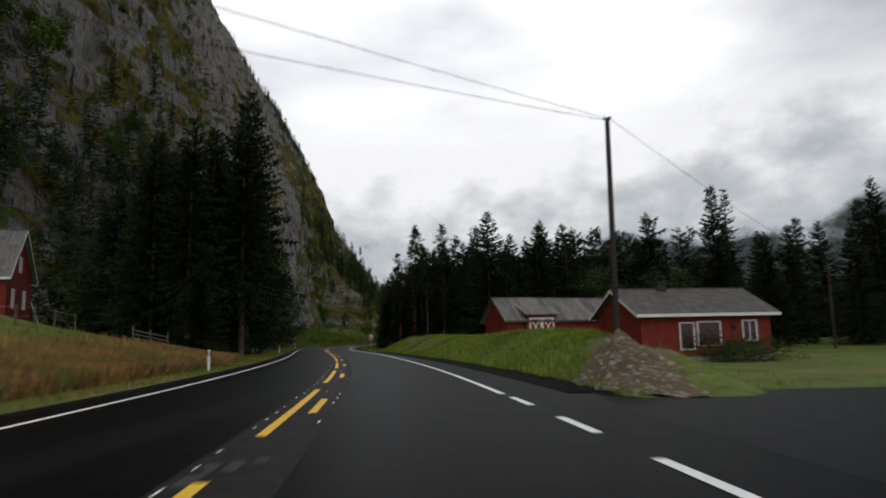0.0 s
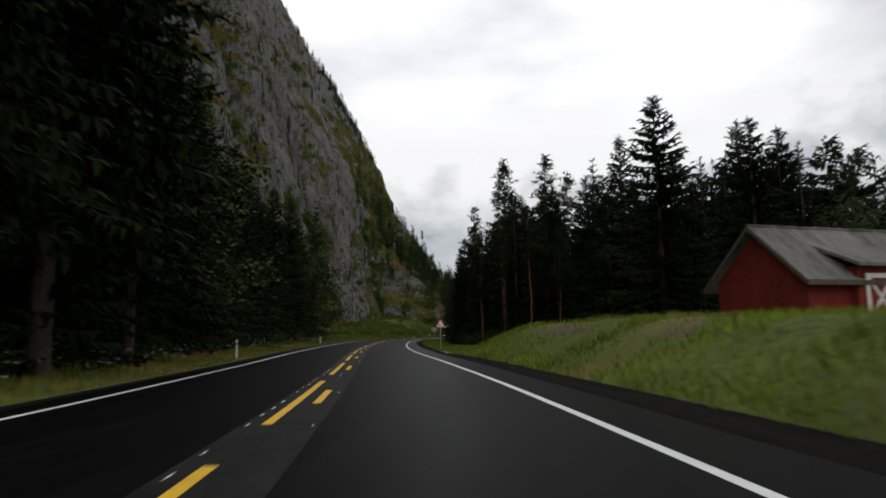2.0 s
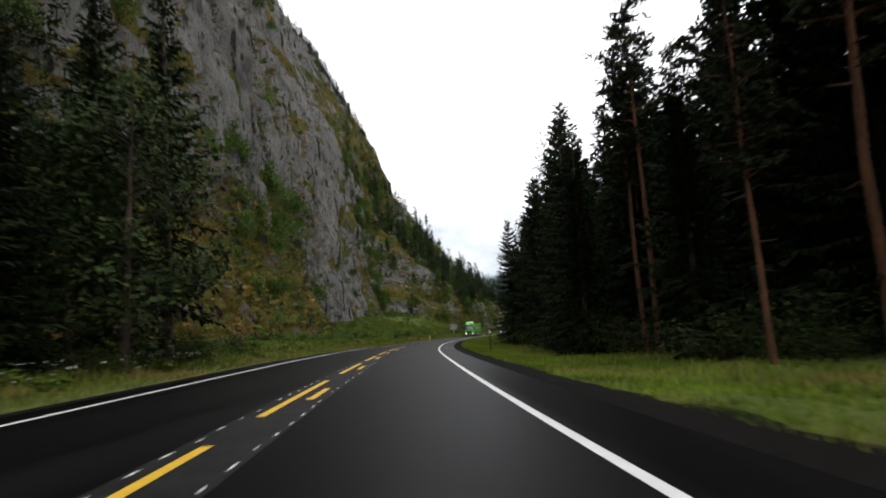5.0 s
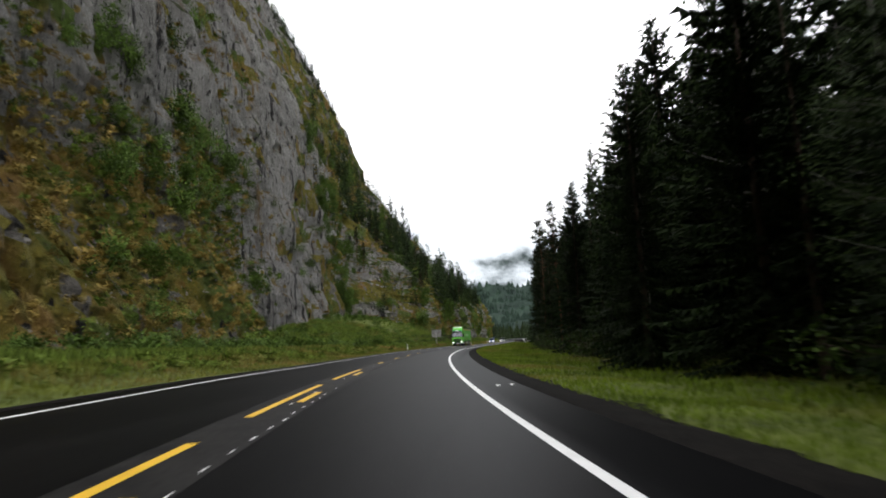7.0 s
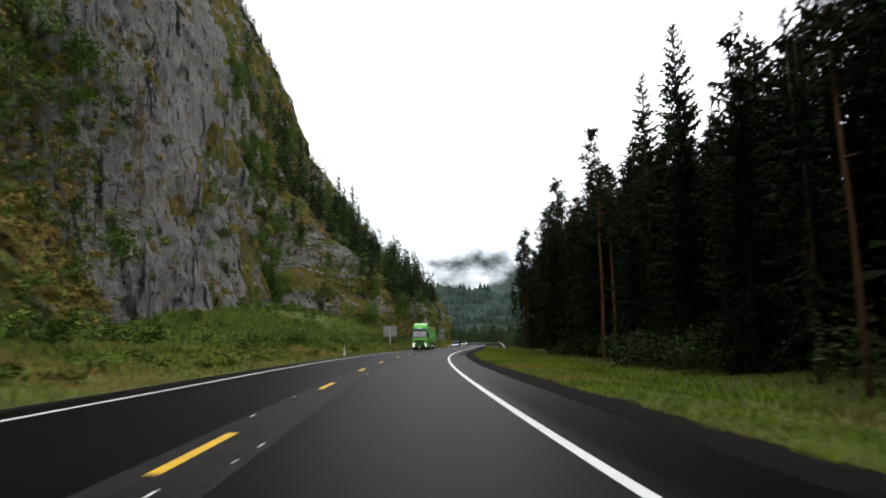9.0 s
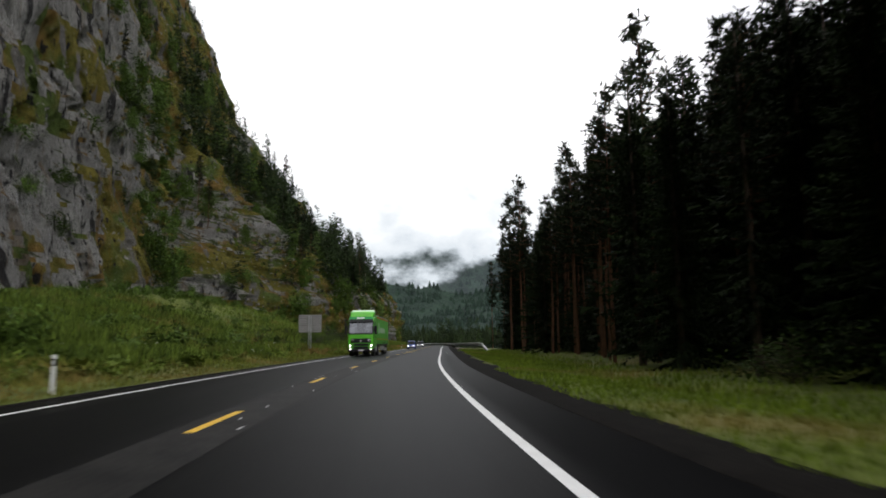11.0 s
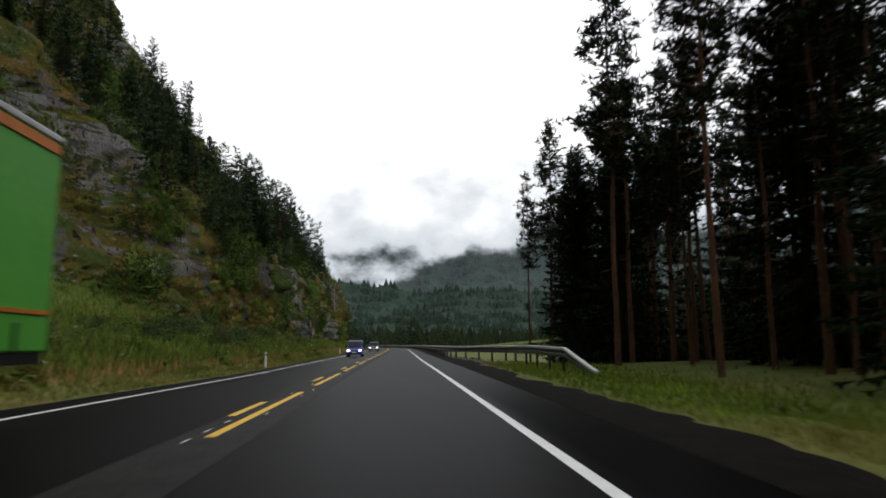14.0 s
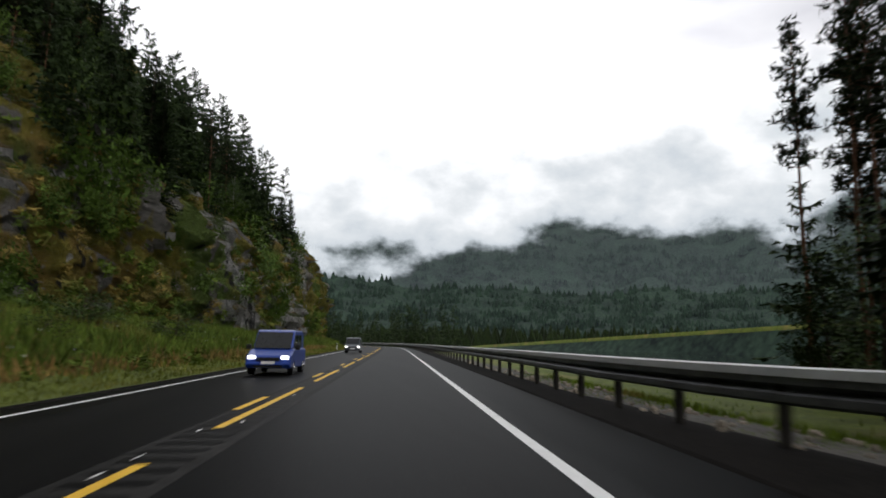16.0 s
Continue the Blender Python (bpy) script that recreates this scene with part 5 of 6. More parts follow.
# ---- grass: many blades along the verges ----
def blades(name, count, seed, spots, tall, material, label):
    rn = np.random.RandomState(seed)
    y, lat = spots(rn, count)
    x, yy = at_road(y, lat)
    z = ground_z(y, lat)
    h = tall(y, lat, rn)
    bare = bare_earth(y, lat) & (rn.random_sample(len(y)) < 0.85)
    bare = bare | ((y > 290) & (lat > 0) & (lat < 7.5)) | ((y > 374) & (lat > 0) & (lat < 10.3))
    drive = y + 0.12 * lat
    bare = bare | ((lat > 6.3) & (lat < 40) & (drive > 97) & (drive < 102.8))
    h = np.where(bare, h * 0.2, h)
    h = np.where((y > 370) & (lat > 0) & (lat < 9.4 + 2.6 * step(378, 392, y)), h * 0.3, h)
    a = rn.uniform(0, math.tau, count)
    w = h * 0.07 + 0.015
    lean_x, lean_y = rn.normal(0, 0.3, count) * h, rn.normal(0, 0.3, count) * h
    p = np.zeros((count, 3, 3))
    p[:, 0] = np.stack([x - np.cos(a) * w, yy - np.sin(a) * w, z - 0.03], 1)
    p[:, 1] = np.stack([x + np.cos(a) * w, yy + np.sin(a) * w, z - 0.03], 1)
    p[:, 2] = np.stack([x + lean_x, yy + lean_y, z + h], 1)
    ob = new(name, big_mesh(name, p.reshape(-1, 3), np.arange(count * 3).reshape(-1, 3), material, smooth=False))
    return tagged(ob, label, "grass", kind="stuff")


blades("grass", 150000, 1, lambda r, n: (r.uniform(14, 420, n), 6.8 + np.abs(r.normal(0, 4.2, n))), lambda y, l, r: r.uniform(0.06, 0.22, len(y)) * np.where((y < 92) | (l > 11), 1.5, 0.8), GRASS, "green roadside grass on the verge")
blades("grass", 170000, 2, lambda r, n: (r.uniform(-5, 560, n), -5.4 - np.abs(r.normal(0, 5.0, n))), lambda y, l, r: r.uniform(0.08, 0.32, len(y)) * (0.6 + 0.7 * step(5.8, 9, -l)), VERGE, "tall green and yellowing roadside grass")
blades("grass", 60000, 3, lambda r, n: (r.uniform(2, 48, n), -6.6 - np.abs(r.normal(0, 1.8, n))), lambda y, l, r: r.uniform(0.25, 0.65, len(y)), DRY, "tall reddish dry grass in seed")
blades("grass", 14000, 4, lambda r, n: (r.uniform(320, 480, n), -7.5 - np.abs(r.normal(0, 3.5, n))), lambda y, l, r: r.uniform(0.2, 0.6, len(y)), DRY, "tall reddish dry grass on the roadside berm")

blades("grass", 130000, 5, lambda r, n: (r.uniform(285, 540, n), -8.5 - np.abs(r.normal(0, 12.0, n))), lambda y, l, r: r.uniform(0.3, 0.95, len(y)), WEED, "tall green and browning weeds below the cliff")
blades("grass", 60000, 6, lambda r, n: (r.uniform(150, 300, n), -11.0 - np.abs(r.normal(0, 10.0, n))), lambda y, l, r: r.uniform(0.25, 0.8, len(y)), WEED, "tall green and browning weeds below the cliff")
blades("grass", 90000, 7, lambda r, n: (r.uniform(270, 350, n), -r.uniform(14, 55, n)), lambda y, l, r: r.uniform(0.6, 1.8, len(y)), WEED, "tall green and browning weeds below the cliff")


# white umbels in the grass
def umbels(name, count, seed, y0, y1, lat0, lat1, label):
    rn = random.Random(seed)
    v, f = [], []
    for _ in range(count):
        y, lat = rn.uniform(y0, y1), rn.uniform(lat0, lat1)
        x, yy = by_road(y, lat)
        z = ground_at(x, yy)
        top = Vector((x + rn.gauss(0, 0.08), yy + rn.gauss(0, 0.08), z + rn.uniform(0.35, 0.8)))
        i = len(v)
        v += [(x - 0.006, yy, z - 0.05), (x + 0.006, yy, z - 0.05), tuple(top)]
        f.append((i, i + 1, i + 2))
        for _ in range(9):
            c = top + Vector((rn.gauss(0, 0.045), rn.gauss(0, 0.045), rn.uniform(-0.02, 0.03)))
            i = len(v)
            s = rn.uniform(0.02, 0.04)
            a = rn.uniform(0, 6)
            v += [tuple(c + Vector((s * math.cos(a + k * 2.1), s * math.sin(a + k * 2.1), 0.015 * (k == 0)))) for k in range(3)]
            f.append((i, i + 1, i + 2))
    me = mesh_of(name, v, f, [WHITE_PLASTIC, GRASS])
    me.polygons.foreach_set("material_index", [1 if k % 10 == 0 else 0 for k in range(len(f))])
    return tagged(new(name, me), label, "flowers", kind="stuff")


umbels("cow_parsley", 260, 5, 55, 150, -9.5, -6.4, "white cow parsley flowers in the grass by the wood")
umbels("cow_parsley", 160, 6, 285, 430, -16, -8, "white cow parsley flowers among the tall weeds")


# ---- houses ----
def gabled(name, label, m, length, depth, wall_h, ridge_h, over, wall_mat, roof_mat, trim_mat, base_z=0.0):
    """A house with its ridge along local x, front wall at y = 0, and the parts shared by all of them."""
    h = thing(name, label, "house" if "house" in name else "barn", m)
    part("wall", prism([(0, base_z), (depth, base_z), (depth, wall_h), (depth / 2, ridge_h - 0.12), (0, wall_h)], "x", 0, length), wall_mat, h, "red painted board walls")
    slope = math.atan2(ridge_h - wall_h, depth / 2)
    run = depth / 2 + over
    drop = run * math.tan(slope)
    for side in (-1, 1):
        y_edge = depth / 2 + side * run
        outline = [(depth / 2, ridge_h), (y_edge, ridge_h - drop), (y_edge, ridge_h - drop + 0.14), (depth / 2, ridge_h + 0.14)]
        r = part("roof", prism(outline, "x", -over, length + over), roof_mat, h)
        n = max(4, int((length + 2 * over) / 1.1))
        for k in range(1, n):
            x = -over + (length + 2 * over) * k / n
            e = 0.02
            part("seam", prism([(depth / 2 + side * 0.1, ridge_h - 0.1 * math.tan(slope) + 0.14), (y_edge, ridge_h - drop + 0.14), (y_edge, ridge_h - drop + 0.155), (depth / 2 + side * 0.1, ridge_h - 0.1 * math.tan(slope) + 0.155)], "x", x - e, x + e), roof_mat, r)
        part("fascia", box(-over, length + over, y_edge - 0.03 + side * 0.03, y_edge + 0.03 + side * 0.03, ridge_h - drop - 0.1, ridge_h - drop + 0.12), trim_mat, h)
        for xe in (-over - 0.03, length + over):
            part("bargeboard", prism([(depth / 2, ridge_h - 0.12), (y_edge, ridge_h - drop - 0.12), (y_edge, ridge_h - drop + 0.1), (depth / 2, ridge_h + 0.1)], "x", xe, xe + 0.03), trim_mat, h)
    part("ridge_cap", box(-over, length + over, depth / 2 - 0.12, depth / 2 + 0.12, ridge_h + 0.1, ridge_h + 0.19, 0.03), roof_mat, h)
    return h


def window(h, x0, x1, z0, z1, bars=0, y=0.0, name="window"):
    w = part(name, joined(box(x0, x1, y - 0.05, y + 0.02, z0, z0 + 0.1), box(x0, x1, y - 0.05, y + 0.02, z1 - 0.1, z1), box(x0, x0 + 0.1, y - 0.05, y + 0.02, z0 + 0.1, z1 - 0.1), box(x1 - 0.1, x1, y - 0.05, y + 0.02, z0 + 0.1, z1 - 0.1)), WHITE_WOOD, h, "white window frame")
    part("pane", box(x0 + 0.1, x1 - 0.1, y - 0.012, y + 0.004, z0 + 0.1, z1 - 0.1), GLASS, w)
    for k in range(bars):
        xm = x0 + (x1 - x0) * (k + 1) / (bars + 1)
        part("glazing_bar", box(xm - 0.03, xm + 0.03, y - 0.04, y - 0.014, z0 + 0.1, z1 - 0.1), WHITE_WOOD, w)
    return w


# low red house beyond the heap
red_house = gabled("red_house", "low red wooden house with grey slate roof and white trim", pose(14.0, 47.9, -0.6, 0, 0, 10), 10.2, 7.6, 3.5, 5.3, 0.55, RED_WOOD, SLATE, WHITE_WOOD)
window(red_house, 2.9, 4.1, 0.75, 2.75, 0)
window(red_house, 4.3, 6.2, 1.0, 2.8, 0)
window(red_house, 7.9, 9.1, 1.3, 2.85, 1)
part("wall_lamp", joined(box(7.0, 7.3, -0.2, 0.02, 2.45, 2.5), box(7.05, 7.3, -0.2, -0.02, 2.2, 2.45, 0.03)), BLACK, red_house, "dark lantern under the eave")
part("chimney", joined(box(3.2, 3.9, 3.3, 4.0, 4.9, 5.95), box(3.12, 3.98, 3.22, 4.08, 5.9, 6.02)), DARK_POST, red_house, "short dark chimney")
part("foundation", box(-0.02, 10.22, -0.02, 7.62, -0.5, 0.28), CONCRETE, red_house)
for k in range(50):
    part("board", box(0.1 + k * 0.2, 0.13 + k * 0.2, -0.018, 0.0, 0.3, 3.45), RED_WOOD, red_house)

# barn behind the bank
barn = gabled("barn", "red wooden barn with weathered grey sheet roof", pose(7.2, 77.85, 0.25, 0, 0, 23), 15.5, 5.6, 3.4, 5.8, 0.5, RED_WOOD, METAL_ROOF, OLD_WOOD)
part("foundation", box(-0.02, 15.52, -0.02, 5.62, -0.8, 0.25), CONCRETE, barn)
door = part("door", box(2.7, 6.1, -0.5, -0.42, 0.3, 3.4), RED_WOOD, barn, "red double door with white crossed braces")
for x0, x1 in ((2.7, 4.4), (4.4, 6.1)):
    for b in (box(x0 + 0.02, x0 + 0.2, -0.55, -0.5, 0.3, 3.4), box(x1 - 0.2, x1 - 0.02, -0.55, -0.5, 0.3, 3.4), box(x0 + 0.2, x1 - 0.2, -0.55, -0.5, 3.2, 3.4), box(x0 + 0.2, x1 - 0.2, -0.55, -0.5, 1.3, 1.45)):
        part("frame_board", b, WHITE_WOOD, door, "white painted board")
    for s in (1, -1):
        a, c = (x0 + 0.2, x1 - 0.2) if s > 0 else (x1 - 0.2, x0 + 0.2)
        part("brace", prism([(a - 0.08, 1.45), (a + 0.08, 1.45), (c + 0.08, 3.2), (c - 0.08, 3.2)], "y", -0.55 - 0.004 * s, -0.505 - 0.004 * s), WHITE_WOOD, door, "white painted brace")
part("dormer_wall", box(2.4, 6.4, -0.42, 1.2, 0.3, 3.72), RED_WOOD, barn)
part("dormer_roof", prism([(-0.9, 3.7), (2.0, 4.95), (2.0, 5.1), (-0.9, 3.86)], "x", 2.0, 6.8), METAL_ROOF, barn, "low sheet roof over the door")
for k in range(50):
    x = 0.15 + k * 0.305
    if not 2.3 < x < 6.5:
        part("board", box(x, x + 0.035, -0.02, 0.0, 0.26, 3.3), RED_WOOD, barn)

# tall farmhouse up the slope on the left
fz = ground_at(-43, 61)
farm = gabled("red_farmhouse", "tall dark red farmhouse with pale roof on the slope", pose(-46.9, 57.5, fz - 0.3, 0, 0, 14), 8.0, 6.2, 6.2, 10.4, 0.45, RED_WOOD, METAL_ROOF, WHITE_WOOD)
for y0, y1, z0, z1 in ((1.2, 1.9, 3.0, 4.8), (4.0, 4.7, 3.0, 4.8), (2.7, 3.4, 6.4, 7.9)):
    w = part("window", joined(box(7.98, 8.05, y0, y1, z0, z0 + 0.1), box(7.98, 8.05, y0, y1, z1 - 0.1, z1), box(7.98, 8.05, y0, y0 + 0.1, z0 + 0.1, z1 - 0.1), box(7.98, 8.05, y1 - 0.1, y1, z0 + 0.1, z1 - 0.1)), WHITE_WOOD, farm, "white window frame")
    part("pane", box(7.99, 8.02, y0 + 0.1, y1 - 0.1, z0 + 0.1, z1 - 0.1), WHITE_WOOD, w, "opaque pale pane")
part("foundation", box(-0.02, 8.03, -0.02, 6.23, -1.0, 0.4), CONCRETE, farm, "pale stone foundation")
part("lean_to", prism([(6.2, 0.0), (8.2, 0.0), (8.2, 2.0), (6.2, 3.6)], "x", 2.0, 7.8), RED_WOOD, farm)
part("lean_to_roof", prism([(6.1, 3.65), (8.6, 1.7), (8.6, 1.85), (6.1, 3.8)], "x", 1.8, 8.1), METAL_ROOF, farm)
part("lean_to_board", prism([(6.1, 3.5), (8.6, 1.55), (8.6, 1.87), (6.1, 3.82)], "x", 8.1, 8.14), WHITE_WOOD, farm)

# ---- pole, wires ----
POLE = (7.15, 28.0)
pz = ground_at(*POLE)
pole = thing("utility_pole", "tall dark creosoted wooden utility pole on the bank", "pole", pose(*POLE, pz))
part("shaft", rod((0, 0, -0.4), (0.12, 0, 9.6), 0.14, 0.1, 14), POLE_WOOD, pole)
for s in (-0.14, 0.14):
    part("insulator", rod((s + 0.12, 0, 9.5), (s + 0.12, 0, 9.66), 0.04, 0.03, 8), BLACK, pole)
pole2 = thing("utility_pole", "thin dark wooden utility pole beyond the house", "pole", pose(37, 64, ground_at(37, 64)))
part("shaft", rod((0, 0, -0.4), (0, 0, 8.2), 0.12, 0.09, 12), POLE_WOOD, pole2)


def wire(a, b, sag, label):
    c = bpy.data.curves.new("overhead_wire", "CURVE")
    c.dimensions, c.bevel_depth, c.bevel_resolution = "3D", 0.011, 1
    s = c.splines.new("POLY")
    s.points.add(24)
    for k in range(25):
        t = k / 24
        p = Vector(a).lerp(Vector(b), t)
        s.points[k].co = (p.x, p.y, p.z - sag * 4 * t * (1 - t), 1)
    c.materials.append(BLACK)
    ob = new("overhead_wire", c)
    return tagged(ob, label, "wire")


wire((POLE[0] - 0.02, POLE[1], pz + 9.6), (-30, -6, 9.2), 0.25, "thin black overhead wire from the pole across the road")
wire((POLE[0] - 0.02, POLE[1], pz + 9.5), (-30, -6, 6.3), 0.25, "thin black lower overhead wire across the road")
wire((POLE[0] + 0.2, POLE[1], pz + 9.6), (37, 64, ground_at(37, 64) + 8.1), 0.4, "thin black overhead wire towards the house")

# ---- heap of earth and stones at the end of the bank ----
hr = random.Random(3)
heap = thing("rubble_heap", "heap of brown earth and pale broken stones by the junction", "heap", pose(5.25, 18.3, 0))
nu, nv = 72, 30
hv, hf = [], []
for i in range(nv + 1):
    for j in range(nu):
        r, a = i / nv, j / nu * math.tau
        x, y = 1.9 * r * math.cos(a), 4.3 * r * math.sin(a) * (1.0 if math.sin(a) < 0 else 1.1)
        hz = 1.5 * (1 - r) ** 1.25 + 0.42 * float(fbm(x / 1.3, y / 1.3, 77)) * (1 - r * 0.6) - 0.06
        hv.append((x - 0.55 * (1 - r), y, hz))
for i in range(nv):
    for j in range(nu):
        k = (j + 1) % nu
        hf.append((i * nu + j, (i + 1) * nu + j, (i + 1) * nu + k, i * nu + k))
part("earth", mesh_of("earth", hv, hf, HEAP_SOIL, True), None, heap)
stone_meshes = []
for q in range(5):
    bm = bmesh.new()
    bmesh.ops.create_icosphere(bm, subdivisions=1, radius=1)
    for vtx in bm.verts:
        vtx.co = Vector((vtx.co.x * hr.uniform(0.7, 1.3), vtx.co.y * hr.uniform(0.6, 1.2), vtx.co.z * hr.uniform(0.4, 0.8)))
    me = bpy.data.meshes.new("stone")
    bm.to_mesh(me)
    bm.free()
    me.materials.append(STONE)
    stone_meshes.append(me)
for k in range(299):
    a, r = hr.uniform(math.pi * 0.98, math.tau * 1.01), hr.uniform(0.06, 1.0) ** 0.8
    x, y = 1.9 * r * math.cos(a), 4.3 * r * math.sin(a)
    hz = 1.5 * (1 - r) ** 1.25 + 0.42 * float(fbm(x / 1.3, y / 1.3, 77)) * (1 - r * 0.6) - 0.06
    s = hr.uniform(0.02, 0.05) if hr.random() < 0.82 else hr.uniform(0.05, 0.1)
    part("stone", hr.choice(stone_meshes), None, heap, at=Matrix.LocRotScale((x - 0.55 * (1 - r), y, hz + s * 0.2), Euler((hr.uniform(0, 6), hr.uniform(0, 6), hr.uniform(0, 6))), (s, s, s)))

# ---- roadside posts ----
marker = thing("delineator_post", "white plastic roadside marker post with black band", "post", group="roadside marker posts")
part("body", prism([(-0.06, -0.04), (0.06, -0.04), (0.05, 0.05), (-0.05, 0.05)], "z", -0.2, 1.0, 0.012), WHITE_PLASTIC, marker)
part("band", prism([(-0.064, -0.044), (0.064, -0.044), (0.054, 0.054), (-0.054, 0.054)], "z", 0.72, 0.9), BLACK, marker, "black band")
part("reflector", box(-0.025, 0.025, -0.052, -0.044, 0.75, 0.87), SIGN_WHITE, marker, "small white reflector")
for n, y in enumerate((32.3, 83, 127, 277, 376, 428, 478)):
    x, yy = by_road(y, -5.85)
    m = pose(x, yy, ground_at(x, yy), 0, 0, -math.degrees(math.atan(float(road_dir(y)))))
    if n == 0:
        marker.matrix_basis = m
    else:
        s = marker.matrix_basis.copy()
        copy_thing(marker, m)
stub = thing("marker_pole", "slim grey marker pole with white top in the verge", "post", pose(-19.85, 168, ground_at(-19.85, 168)))
part("shaft", rod((0, 0, -0.3), (0, 0, 1.4), 0.05, 0.045, 10), DARK_POST, stub)
part("cap", rod((0, 0, 1.38), (0, 0, 1.58), 0.07, 0.07, 10), WHITE_PLASTIC, stub, "white cap")

# ---- warning sign ----
sx, sy = -12.05, 109.5
sign = thing("warning_sign", "red bordered white triangular warning sign on grey post", "road sign", pose(sx, sy, ground_at(sx, sy) + 0.3, 0, 0, 6))
part("post", rod((0, 0.04, -0.8), (0, 0.04, 2.55), 0.035, 0.035, 12), STEEL, sign)


def rounded_triangle(side, r):
    pts = []
    hgt = side * math.sqrt(3) / 2
    for cx, cz, a0 in ((side / 2 - r * 1.732, r, -90), (0, hgt - 2 * r, 30), (-side / 2 + r * 1.732, r, 150)):
        for k in range(7):
            a = radians(a0 + 20 * k)
            pts.append((cx + r * math.cos(a), cz + r * math.sin(a)))
    return pts


face = part("plate", prism([(x, z + 1.75) for x, z in rounded_triangle(0.95, 0.05)], "y", -0.02, 0.0), SIGN_RED, sign, "red border plate")
part("field", prism([(x * 0.72, (z - 0.27) * 0.72 + 0.27 + 1.745) for x, z in rounded_triangle(0.95, 0.04)], "y", -0.026, -0.02), SIGN_WHITE, face, "white field")
for pts in ([(-0.2, 1.88), (0.02, 1.88), (-0.03, 2.0), (-0.09, 2.06), (-0.1, 2.16), (-0.16, 2.0)], [(0.05, 1.9), (0.13, 1.9), (0.14, 1.97), (0.07, 1.99)], [(0.0, 2.02), (0.05, 2.02), (0.05, 2.07), (0.0, 2.08)]):
    part("pictogram", prism(pts, "y", -0.032, -0.026), BLACK, face, "black falling rocks picture")

# ---- back of the information board ----
bx, by = -36.3, 328.0
bz = ground_at(bx, by)
board = thing("information_board", "grey ribbed metal back of a roadside board on two posts", "road sign", pose(bx, by, bz, 0, 0, -4))
for s in (-0.1, 0.1):
    part("post", rod((s, 0, -0.3), (s, 0, 4.15 - bz), 0.045, 0.045, 10), STEEL, board)
# the panel is near-black so that the gaps between the grey ribs read dark
plate = part("plate", box(-1.15, 1.15, 0.06, 0.09, 2.4 - bz, 4.2 - bz, 0.01), DARK_POST, board, "near-black panel showing between the ribs")
for k in range(10):
    z = 2.43 - bz + k * 0.178
    part("rib", box(-1.14, 1.14, -0.03, 0.058, z, z + 0.14, 0.02), CONCRETE, plate, "pale raised rib")

# ---- guard rail ----
rail = thing("guard_rail", "long galvanised steel guard rail with dark posts", "guard rail")


def rail_line(y):
    lat = float(np.interp(y, [361.6, 364.5, 372, 377, 381.4, 384, 387, 392, 600], [11.7, 10.9, 10.4, 9.9, 8.7, 7.9, 7.2, 6.9, 6.9]))
    x, yy = at_road(y, lat)
    top = float(np.interp(y, [361.6, 362.0, 364.4, 372, 386], [0.0, 0.12, 1.02, 1.0, 0.92]))
    return float(x), float(yy), top - 0.04 + float(road_z(y, 8)) * float(step(362, 372, y))


prof = [(0.0, -0.42), (0.06, -0.38), (0.06, -0.29), (-0.03, -0.23), (0.06, -0.17), (0.06, -0.07), (0.0, -0.02)]
ys_r = np.concatenate([[361.6, 362.0, 364.4], np.arange(366, 600, 2.0)])
rv, rf = [], []
for y in ys_r:
    x, yy, top = rail_line(y)
    for o, dz in prof:
        rv.append((x - o, yy, top + dz))
    for o, dz in prof[::-1]:
        rv.append((x - o + 0.008, yy, top + dz))
nn = 2 * len(prof)
for i in range(len(ys_r) - 1):
    for j in range(nn):
        k = (j + 1) % nn
        rf.append((i * nn + j, i * nn + k, (i + 1) * nn + k, (i + 1) * nn + j))
part("beam", mesh_of("beam", rv, rf, RAIL_STEEL), None, rail, "corrugated galvanised beam in a shaded steel colour")
pv, pf = [], []
for i, y in enumerate(ys_r):
    x, yy, top = rail_line(y)
    pv += [(x - 0.07, yy, top + 0.02), (x + 0.12, yy, top + 0.035), (x + 0.12, yy, top - 0.07), (x - 0.075, yy, top - 0.085)]
for i in range(len(ys_r) - 1):
    for j in range(4):
        k = (j + 1) % 4
        pf.append((i * 4 + j, i * 4 + k, (i + 1) * 4 + k, (i + 1) * 4 + j))
part("top_rail", mesh_of("top_rail", pv, pf, RAIL_TOP), None, rail, "flat top rail in a lit, brighter steel colour")
post_bm = box(-0.05, 0.05, -0.08, 0.08, -1.7, 0.0, 0.01)
post_me = bpy.data.meshes.new("post")
post_bm.to_mesh(post_me)
post_bm.free()
post_me.materials.append(DARK_POST)
for k in range(90):
    y = 364.6 + 2.42 * k
    x, yy, top = rail_line(y)
    part("post", post_me, None, rail, at=pose(x + 0.06, yy, top - 0.03))
# stones below the rail
sr = random.Random(9)
scree = thing("stone_edging", "grey stones scattered below the guard rail", "stones")
for k in range(290):
    y = sr.uniform(372, 424)
    x, yy = by_road(y, sr.uniform(7.3, 11.8))
    s = sr.uniform(0.03, 0.09) if sr.random() < 0.8 else sr.uniform(0.09, 0.17)
    part("stone", sr.choice(stone_meshes), None, scree, at=Matrix.LocRotScale((x, yy, ground_at(x, yy) + s * 0.2), Euler((sr.uniform(0, 6), sr.uniform(0, 6), sr.uniform(0, 6))), (s, s, s)))

